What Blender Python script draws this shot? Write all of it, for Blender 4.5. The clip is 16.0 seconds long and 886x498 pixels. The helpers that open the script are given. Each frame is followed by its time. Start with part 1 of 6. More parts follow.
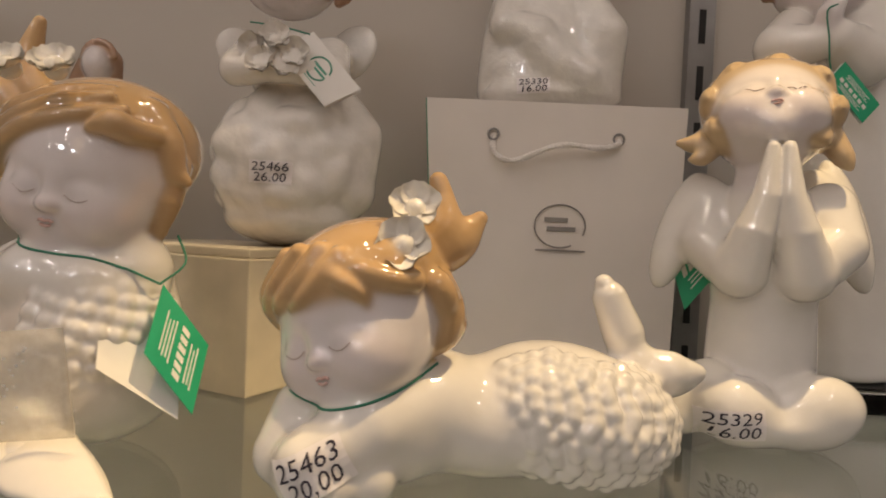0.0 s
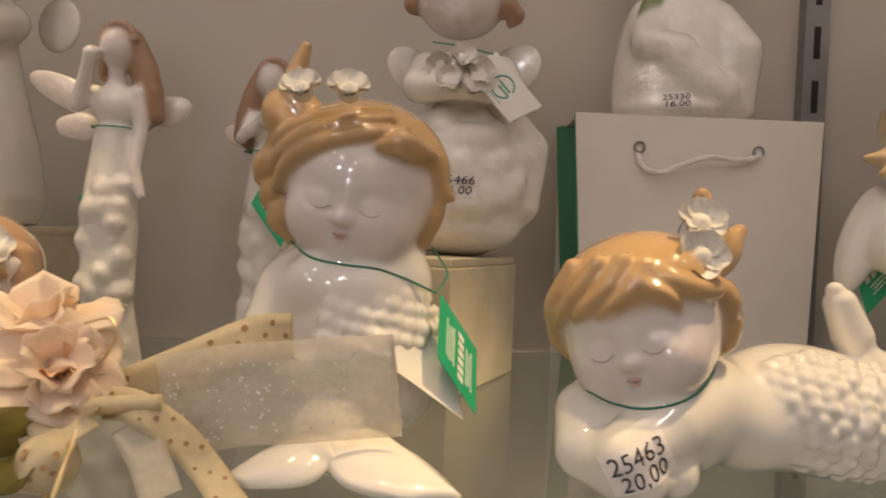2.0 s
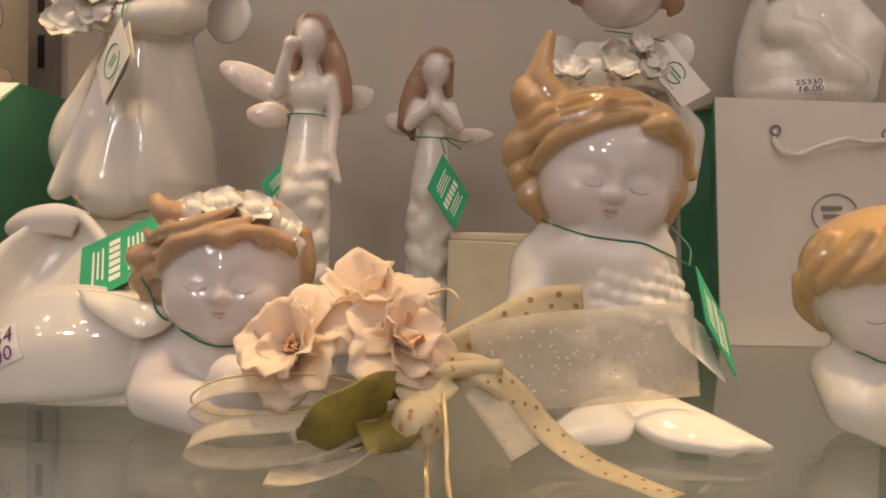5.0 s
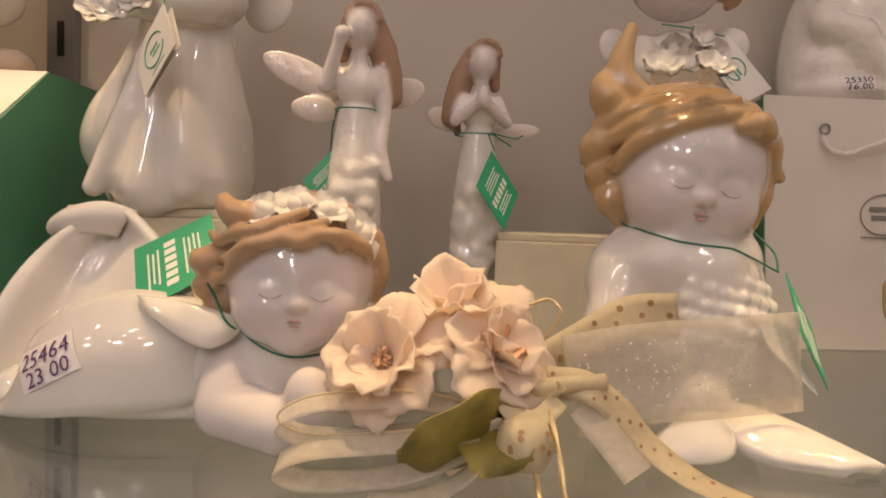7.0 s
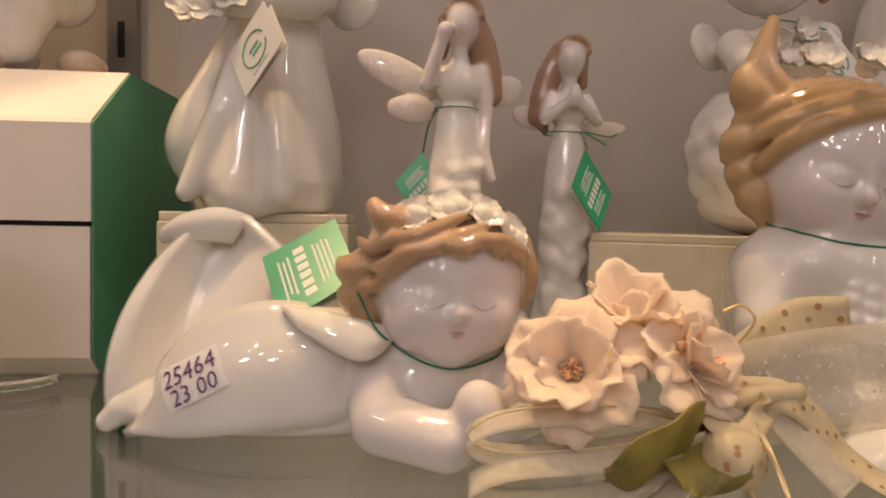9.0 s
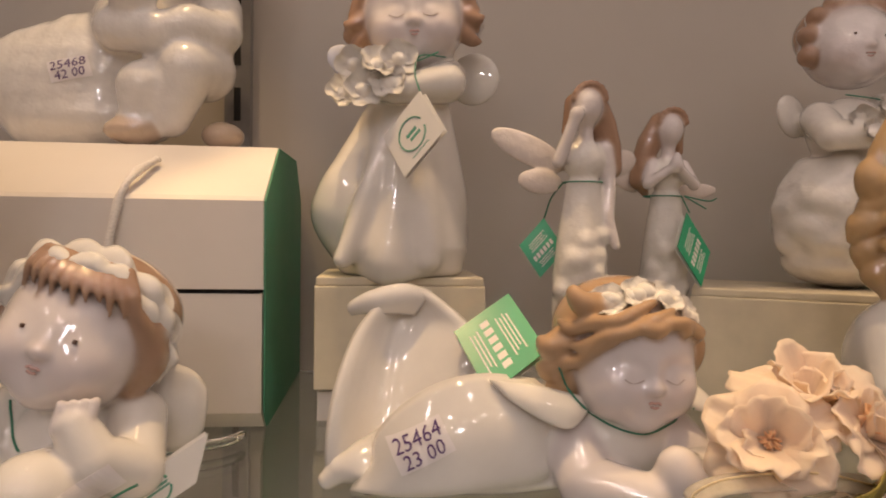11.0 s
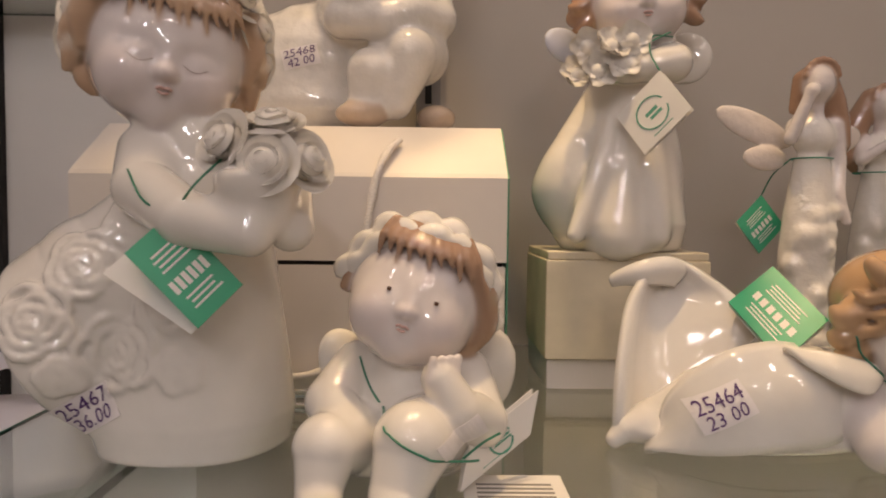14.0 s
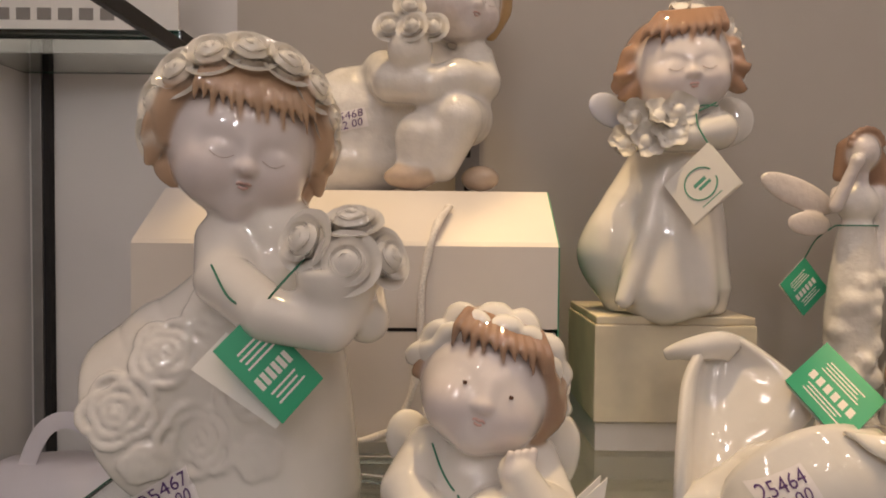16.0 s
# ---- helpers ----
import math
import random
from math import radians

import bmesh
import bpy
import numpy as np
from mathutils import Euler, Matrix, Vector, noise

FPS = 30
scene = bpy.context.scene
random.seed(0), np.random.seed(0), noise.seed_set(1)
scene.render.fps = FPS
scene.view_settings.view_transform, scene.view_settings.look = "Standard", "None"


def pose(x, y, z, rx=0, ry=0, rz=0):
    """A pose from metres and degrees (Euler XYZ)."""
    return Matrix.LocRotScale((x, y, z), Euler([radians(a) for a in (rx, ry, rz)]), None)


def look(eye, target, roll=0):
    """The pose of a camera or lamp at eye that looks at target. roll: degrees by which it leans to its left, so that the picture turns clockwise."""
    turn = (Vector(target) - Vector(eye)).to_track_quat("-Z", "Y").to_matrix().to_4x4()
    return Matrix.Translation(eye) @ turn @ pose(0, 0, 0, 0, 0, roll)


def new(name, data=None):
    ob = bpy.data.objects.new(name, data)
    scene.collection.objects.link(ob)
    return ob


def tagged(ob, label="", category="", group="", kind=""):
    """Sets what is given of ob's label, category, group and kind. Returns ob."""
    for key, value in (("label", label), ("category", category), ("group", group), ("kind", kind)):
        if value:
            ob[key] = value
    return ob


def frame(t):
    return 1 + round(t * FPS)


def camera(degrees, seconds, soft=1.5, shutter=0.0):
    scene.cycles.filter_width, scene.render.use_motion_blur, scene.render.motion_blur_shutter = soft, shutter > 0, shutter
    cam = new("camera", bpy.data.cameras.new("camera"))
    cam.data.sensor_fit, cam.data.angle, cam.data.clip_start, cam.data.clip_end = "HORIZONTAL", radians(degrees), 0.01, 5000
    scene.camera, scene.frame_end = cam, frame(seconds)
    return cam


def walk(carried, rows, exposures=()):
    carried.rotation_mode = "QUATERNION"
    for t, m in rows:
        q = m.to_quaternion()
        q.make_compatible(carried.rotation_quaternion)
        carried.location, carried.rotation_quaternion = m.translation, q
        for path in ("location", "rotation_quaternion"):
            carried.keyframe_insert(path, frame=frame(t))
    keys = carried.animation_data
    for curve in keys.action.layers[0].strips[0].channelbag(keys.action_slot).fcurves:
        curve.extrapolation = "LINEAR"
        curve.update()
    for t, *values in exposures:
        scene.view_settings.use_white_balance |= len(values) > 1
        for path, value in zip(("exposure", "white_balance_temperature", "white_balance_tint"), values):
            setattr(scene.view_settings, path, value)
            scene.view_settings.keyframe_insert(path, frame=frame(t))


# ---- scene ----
cam = camera(68.0, 16.0, soft=1.8, shutter=0.4)
PATH = [
    (0, (0.227, -0.1, 0.107), (0.25, 1.899, 0.044), 2.5),
    (0.5, (0.204, -0.106, 0.104), (0.235, 1.893, 0.045), 2.4),
    (1, (0.176, -0.114, 0.101), (0.222, 1.885, 0.044), 2.5),
    (1.5, (0.137, -0.117, 0.1), (0.196, 1.881, 0.039), 2.3),
    (2, (0.102, -0.119, 0.105), (0.148, 1.88, 0.059), 2.3),
    (2.5, (0.075, -0.118, 0.105), (0.116, 1.881, 0.073), 1.8),
    (3, (0.051, -0.12, 0.104), (0.094, 1.879, 0.066), 1.8),
    (3.5, (0.03, -0.124, 0.094), (0.1, 1.874, 0.043), 1.5),
    (4, (0.012, -0.128, 0.087), (0.087, 1.87, 0.024), 1.0),
    (4.5, (-0.013, -0.134, 0.09), (0.071, 1.864, 0.025), 1.2),
    (7, (-0.076, -0.113, 0.097), (0.061, 1.88, 0.007), 1.9),
    (7.5, (-0.085, -0.102, 0.09), (0.048, 1.892, 0.001), 1.9),
    (8, (-0.089, -0.092, 0.081), (-0.008, 1.904, -0.007), 1.9),
    (8.5, (-0.115, -0.09, 0.088), (0.009, 1.904, -0.003), 1.6),
    (10.8, (-0.233, -0.127, 0.127), (-0.04, 1.862, 0.065), 0.7),
    (11, (-0.243, -0.127, 0.13), (-0.054, 1.863, 0.077), 0.8),
    (11.5, (-0.27, -0.128, 0.13), (-0.106, 1.864, 0.085), 1.0),
    (12, (-0.287, -0.129, 0.127), (-0.161, 1.866, 0.067), 0.8),
    (12.5, (-0.303, -0.129, 0.122), (-0.187, 1.867, 0.049), 1.1),
    (13, (-0.322, -0.131, 0.121), (-0.244, 1.866, 0.035), 0.8),
    (13.5, (-0.342, -0.133, 0.119), (-0.288, 1.864, 0.026), 0.9),
    (14, (-0.364, -0.141, 0.123), (-0.346, 1.857, 0.02), 0.7),
    (14.5, (-0.381, -0.15, 0.124), (-0.389, 1.847, 0.018), 0.4),
    (15, (-0.389, -0.159, 0.137), (-0.406, 1.837, 0.021), 0.6),
    (15.5, (-0.392, -0.156, 0.148), (-0.405, 1.843, 0.076), 0.5),
    (16, (-0.395, -0.149, 0.161), (-0.4, 1.85, 0.094), 0.6),
]
walk(cam, [(t, look(eye, target, roll)) for t, eye, target, roll in PATH],
     exposures=[(0, -0.26, 6550, 12), (3, -0.13, 6650, 13), (7, -0.09, 6850, 18), (12.5, -0.29, 6900, 20), (14.5, -0.20, 6650, 16), (16, -0.24, 6600, 15)])

# ---- world, lamps, exposure ----
world = bpy.data.worlds.new("shop_air")
scene.world = world
world.use_nodes = True
world.node_tree.nodes["Background"].inputs[0].default_value = (0.80, 0.78, 0.80, 1)
world.node_tree.nodes["Background"].inputs[1].default_value = 0.25


def lamp(name, kind, m, energy, color, **more):
    data = bpy.data.lights.new(name, kind)
    data.energy, data.color = energy, color
    for key, value in more.items():
        if key == "spot_size":
            data.spot_size = value
        elif key == "spot_blend":
            data.spot_blend = value
        elif key == "size":
            data.size = value
        elif key == "size_y":
            data.shape = "RECTANGLE"
            data.size_y = value
        elif key == "soft":
            data.shadow_soft_size = value
    ob = new(name, data)
    ob.matrix_world = m
    return ob


WARM = (1.0, 0.72, 0.36)
# halogen spots under the cabinet's top, and the shop's small ceiling lamps behind the viewer
for at, to, watts in (((0.52, 0.16, 0.86), (0.30, 0.18, 0.05), 33.0), ((0.06, 0.20, 0.90), (0.02, 0.16, 0.08), 15.0),
                      ((-0.30, 0.22, 0.90), (-0.23, 0.21, 0.05), 18.0), ((-0.45, 0.30, 0.90), (-0.415, 0.365, 0.19), 11.0), ((-0.52, 0.16, 0.88), (-0.49, 0.19, 0.21), 5.0)):
    lamp("halogen_spot", "SPOT", look(at, to), watts, WARM, spot_size=radians(30), spot_blend=0.35, soft=0.010)
for x, y, z in ((-1.7, -1.0, 1.45), (-1.25, -0.55, 1.30), (-0.95, -1.5, 1.55), (-0.62, -0.85, 1.20), (-0.30, -1.9, 1.60), (-0.18, -0.70, 1.50), (0.12, -1.25, 1.35),
                (0.42, -0.62, 1.30), (0.62, -1.6, 1.60), (0.95, -0.95, 1.40), (1.35, -0.70, 1.25), (1.55, -1.4, 1.55), (-1.95, -1.7, 1.50)):
    lamp("ceiling_lamp", "POINT", pose(x, y, z), 1.8, (1.0, 0.89, 0.84), soft=0.042)
# a lamp track across the shop, lower down
for k in range(7):
    lamp("track_lamp", "POINT", pose(-1.35 + 0.42 * k, -1.15, 0.98), 0.85, (1.0, 0.93, 0.88), soft=0.028)
# two cool fill lamps, added low and out of view to brighten the left half
lamp("ceiling_lamp", "POINT", pose(-0.70, -1.05, 0.80), 5.5, (0.96, 0.97, 1.0), soft=0.05)
lamp("ceiling_lamp", "POINT", pose(-0.30, -1.20, 0.70), 3.5, (0.96, 0.97, 1.0), soft=0.05)
# row of small lamps along the cabinet's upper front
for k in range(8):
    lamp("strip_lamp", "POINT", pose(-0.72 + 0.21 * k, -0.02, 0.94), 0.42, (1.0, 0.88, 0.74), soft=0.014)

# ---- materials ----


def material(name, color=(0.8, 0.8, 0.8), rough=0.5, metal=0.0, vary=0.08, scale=40.0, bump=0.0, bump_scale=300.0, spec=0.5,
             attribute="", coat=0.0, transmission=0.0, alpha=1.0, glow=0.0, translucent=0.0, fine=0.0):
    m = bpy.data.materials.new(name)
    m.use_nodes = True
    nt = m.node_tree
    b = nt.nodes["Principled BSDF"]
    b.inputs["Roughness"].default_value = rough
    b.inputs["Metallic"].default_value = metal
    b.inputs["Specular IOR Level"].default_value = spec
    b.inputs["Coat Weight"].default_value = coat
    b.inputs["Coat Roughness"].default_value = 0.04
    b.inputs["Transmission Weight"].default_value = transmission
    b.inputs["Alpha"].default_value = alpha
    where = nt.nodes.new("ShaderNodeTexCoord")
    grain = nt.nodes.new("ShaderNodeTexNoise")
    grain.inputs["Scale"].default_value = scale
    grain.inputs["Detail"].default_value = 5
    nt.links.new(where.outputs["Object"], grain.inputs["Vector"])
    ramp = nt.nodes.new("ShaderNodeMapRange")
    ramp.inputs["From Min"].default_value, ramp.inputs["From Max"].default_value = 0.3, 0.7
    ramp.inputs["To Min"].default_value, ramp.inputs["To Max"].default_value = 1 - vary, 1 + vary
    nt.links.new(grain.outputs["Fac"], ramp.inputs["Value"])
    mul = nt.nodes.new("ShaderNodeMix")
    mul.data_type, mul.blend_type = "RGBA", "MULTIPLY"
    mul.inputs["Factor"].default_value = 1.0
    if attribute:
        att = nt.nodes.new("ShaderNodeAttribute")
        att.attribute_name = attribute
        nt.links.new(att.outputs["Color"], mul.inputs["A"])
    else:
        mul.inputs["A"].default_value = (*color, 1)
    nt.links.new(ramp.outputs["Result"], mul.inputs["B"])
    nt.links.new(mul.outputs["Result"], b.inputs["Base Color"])
    # wear in the gloss
    gloss = nt.nodes.new("ShaderNodeMapRange")
    gloss.inputs["To Min"].default_value, gloss.inputs["To Max"].default_value = rough * 0.8, min(1.0, rough * 1.3)
    nt.links.new(grain.outputs["Fac"], gloss.inputs["Value"])
    nt.links.new(gloss.outputs["Result"], b.inputs["Roughness"])
    if bump:
        rel = nt.nodes.new("ShaderNodeTexNoise")
        rel.inputs["Scale"].default_value = bump_scale
        rel.inputs["Detail"].default_value = 3
        nt.links.new(where.outputs["Object"], rel.inputs["Vector"])
        bp = nt.nodes.new("ShaderNodeBump")
        bp.inputs["Strength"].default_value = bump
        bp.inputs["Distance"].default_value = 0.001
        nt.links.new(rel.outputs["Fac"], bp.inputs["Height"])
        nt.links.new(bp.outputs["Normal"], b.inputs["Normal"])
    if translucent:
        out = nt.nodes["Material Output"]
        tr = nt.nodes.new("ShaderNodeBsdfTranslucent")
        nt.links.new(mul.outputs["Result"], tr.inputs["Color"])
        mx = nt.nodes.new("ShaderNodeMixShader")
        mx.inputs[0].default_value = translucent
        nt.links.new(b.outputs[0], mx.inputs[1])
        nt.links.new(tr.outputs[0], mx.inputs[2])
        nt.links.new(mx.outputs[0], out.inputs[0])
    if glow:
        b.inputs["Emission Color"].default_value = (*color, 1)
        b.inputs["Emission Strength"].default_value = glow
    return m


WHITE = (0.78, 0.74, 0.68)
BISQUE = (0.72, 0.66, 0.64)
TAN = (0.50, 0.32, 0.15)
BROWN = (0.36, 0.21, 0.13)
PALE = (0.60, 0.46, 0.34)
PINK = (0.68, 0.44, 0.40)
DARK = (0.10, 0.06, 0.05)
CREAM = (0.82, 0.77, 0.68)

LACE = material("textured_porcelain", rough=0.14, attribute="glaze", vary=0.05, scale=90, bump=0.75, bump_scale=190, coat=1.0)
GLAZE = material("porcelain_glaze", rough=0.07, attribute="glaze", vary=0.03, scale=60, bump=0.16, bump_scale=85, coat=1.0)
WALL = material("laminate_panel", (0.50, 0.45, 0.39), 0.55, vary=0.05, scale=6, bump=0.1, bump_scale=900)
SIDE = material("side_panel_laminate", (0.74, 0.71, 0.69), 0.5, vary=0.05, scale=6, bump=0.1, bump_scale=900)
STEEL = material("grey_steel", (0.30, 0.29, 0.28), 0.4, 0.6, 0.08, 60, 0.05)
SLOT = material("slot_dark", (0.015, 0.013, 0.012), 0.8)
GLASS_EDGE = material("glass_edge_green", (0.05, 0.16, 0.12), 0.15, vary=0.1, scale=30)
BLACKMETAL = material("black_bracket", (0.012, 0.012, 0.012), 0.4, 0.3)
PAPER = material("white_card", (0.74, 0.68, 0.62), 0.6, vary=0.03, scale=20, bump=0.12, bump_scale=1500)
GREENPAPER = material("green_card", (0.06, 0.27, 0.16), 0.5, vary=0.05, scale=20, bump=0.1, bump_scale=1500)
TAGGREEN = material("tag_green", (0.02, 0.36, 0.18), 0.3, vary=0.04, scale=50)
TAGWHITE = material("tag_white", (0.80, 0.77, 0.72), 0.45, vary=0.03, scale=50)
CREAMBOX = material("cream_card_box", (0.66, 0.58, 0.43), 0.45, vary=0.13, scale=26, bump=0.1, bump_scale=1200)
INK = material("ink", (0.02, 0.015, 0.03), 0.6)
INKPURPLE = material("purple_ink", (0.10, 0.04, 0.16), 0.6)
INKRED = material("red_ink", (0.65, 0.12, 0.07), 0.6)
GREYINK = material("grey_print", (0.25, 0.23, 0.21), 0.6)
GREENINK = material("green_print", (0.10, 0.34, 0.24), 0.6)
STICKER = material("sticker_paper", (0.82, 0.77, 0.75), 0.55, vary=0.03, scale=80)
THREAD = material("green_thread", (0.03, 0.20, 0.12), 0.6, vary=0.2, scale=900)
CORD = material("white_cord", (0.78, 0.73, 0.68), 0.5, vary=0.15, scale=700, bump=0.5, bump_scale=900)
PETAL = material("silk_petal", (1.0, 0.88, 0.75), 0.7, vary=0.05, scale=70, bump=0.3, bump_scale=500, translucent=0.45)
PETALDEEP = material("silk_petal_heart", (0.95, 0.62, 0.38), 0.7, vary=0.2, scale=120, translucent=0.2)
LEAF = material("silk_leaf", (0.24, 0.19, 0.035), 0.5, vary=0.5, scale=60, bump=0.4, bump_scale=300)
RIBBON = material("cream_satin_ribbon", (0.82, 0.70, 0.46), 0.4, vary=0.08, scale=200, bump=0.3, bump_scale=1500, translucent=0.3)
DOT = material("ribbon_dot_gold", (0.42, 0.24, 0.10), 0.45)
GOLD = material("gold_wire", (0.80, 0.62, 0.34), 0.35, 0.6)
PLASTIC = material("lilac_white_plastic", (0.74, 0.70, 0.74), 0.4, vary=0.03)


def organza():
    m = material("sheer_organza", (0.80, 0.72, 0.58), 0.35, vary=0.1, scale=300, bump=0.4, bump_scale=1800)
    nt = m.node_tree
    b, out = nt.nodes["Principled BSDF"], nt.nodes["Material Output"]
    clear, mix = nt.nodes.new("ShaderNodeBsdfTransparent"), nt.nodes.new("ShaderNodeMixShader")
    mix.inputs[0].default_value = 0.4
    nt.links.new(clear.outputs[0], mix.inputs[1])
    nt.links.new(b.outputs[0], mix.inputs[2])
    nt.links.new(mix.outputs[0], out.inputs[0])
    return m


SHEER = organza()


def glass_material():
    m = bpy.data.materials.new("shelf_glass")
    m.use_nodes = True
    nt = m.node_tree
    b = nt.nodes["Principled BSDF"]
    b.inputs["Base Color"].default_value = (0.86, 0.93, 0.90, 1)
    b.inputs["Transmission Weight"].default_value = 1.0
    b.inputs["Roughness"].default_value = 0.02
    b.inputs["IOR"].default_value = 1.5
    return m


GLASS = glass_material()

# ---- building helpers ----


def part(name, bm, mat, parent, label="", smooth=False):
    me = bpy.data.meshes.new(name)
    bm.normal_update()
    bm.to_mesh(me)
    bm.free()
    me.materials.append(mat)
    if smooth:
        me.shade_smooth()
    ob = new(name, me)
    if parent is not None:
        ob.parent = parent
    return tagged(ob, label)


def empty(name, at, label, category, group="", turn=0.0):
    ob = new(name)
    ob.empty_display_size = 0.01
    ob.matrix_basis = pose(*at, 0, 0, turn)
    return tagged(ob, label, category, group)


def box_bm(lo, hi, bevel=0.0):
    bm = bmesh.new()
    size = [b - a for a, b in zip(lo, hi)]
    mid = [(a + b) / 2 for a, b in zip(lo, hi)]
    bmesh.ops.create_cube(bm, size=1.0, matrix=Matrix.Translation(mid) @ Matrix.Diagonal((*size, 1)))
    if bevel:
        bmesh.ops.bevel(bm, geom=bm.edges[:], offset=bevel, segments=2, affect="EDGES", profile=0.6)
    return bm


def structure(name, bm, mat, label, smooth=False):
    ob = part(name, bm, mat, None, smooth=smooth)
    return tagged(ob, label, name.split("_")[0], kind="structure")


def smooth_path(points, n=8):
    """A Catmull-Rom line through the points."""
    pts = [Vector(p) for p in points]
    if len(pts) < 3:
        return pts
    ext = [2 * pts[0] - pts[1], *pts, 2 * pts[-1] - pts[-2]]
    out = []
    for i in range(1, len(ext) - 2):
        a, b, c, d = ext[i - 1: i + 3]
        for k in range(n):
            t = k / n
            out.append(0.5 * (2 * b + (c - a) * t + (2 * a - 5 * b + 4 * c - d) * t * t + (3 * b - a - 3 * c + d) * t ** 3))
    return out + [pts[-1]]


def tube_bm(points, radius, sides=7, n=8, bm=None, twist=0.0):
    bm = bm or bmesh.new()
    line = smooth_path(points, n)
    last = None
    side = Vector((0.31, 0.57, 0.76))
    for i, p in enumerate(line):
        ahead = (line[min(i + 1, len(line) - 1)] - line[max(i - 1, 0)]).normalized()
        u = ahead.cross(side).normalized()
        side = u.cross(ahead).normalized()
        r = radius(i / (len(line) - 1)) if callable(radius) else radius
        ring = [bm.verts.new(p + r * (1 + 0.18 * math.cos(2 * a + twist * i)) * (math.cos(a) * u + math.sin(a) * side)) if twist else
                bm.verts.new(p + r * (math.cos(a) * u + math.sin(a) * side)) for a in (2 * math.pi * k / sides for k in range(sides))]
        if last:
            for k in range(sides):
                bm.faces.new((last[k], last[(k + 1) % sides], ring[(k + 1) % sides], ring[k]))
        else:
            bm.faces.new(ring[::-1])
        last = ring
    bm.faces.new(last)
    return bm


def strip_bm(points, width, up, thick=0.0004, n=8, ruffle=0.0, fold=0.0):
    """A ribbon along the points; up is the way across it, one vector or one for each point."""
    bm = bmesh.new()
    line = smooth_path(points, n)
    ups = smooth_path(up, n) if isinstance(up, list) else [Vector(up)] * len(line)
    rows = []
    for i, p in enumerate(line):
        ahead = (line[min(i + 1, len(line) - 1)] - line[max(i - 1, 0)]).normalized()
        w = (ups[i] - ups[i].dot(ahead) * ahead).normalized()
        out = ahead.cross(w).normalized()
        wd = width(i / (len(line) - 1)) if callable(width) else width
        row = []
        for k in range(5):
            c = k / 4 - 0.5
            row.append((p + c * wd * w + out * (ruffle * math.sin(i * 0.9 + 5 * c) + fold * (1 - 4 * c * c)), out))
        rows.append(row)
    for sign in (1, -1):
        vs = [[bm.verts.new(p + sign * thick / 2 * o) for p, o in row] for row in rows]
        for a, b in zip(vs, vs[1:]):
            for k in range(4):
                q = (a[k], a[k + 1], b[k + 1], b[k])
                bm.faces.new(q if sign > 0 else q[::-1])
        if sign > 0:
            top = vs
    for a, b, c, d in zip(top, top[1:], vs, vs[1:]):
        bm.faces.new((a[0], b[0], d[0], c[0]))
        bm.faces.new((a[4], c[4], d[4], b[4]))
    bm.faces.new((*top[0], *vs[0][::-1]))
    bm.faces.new((*top[-1][::-1], *vs[-1]))
    return bm


# ---- clay: smooth solids blended into one skin ----


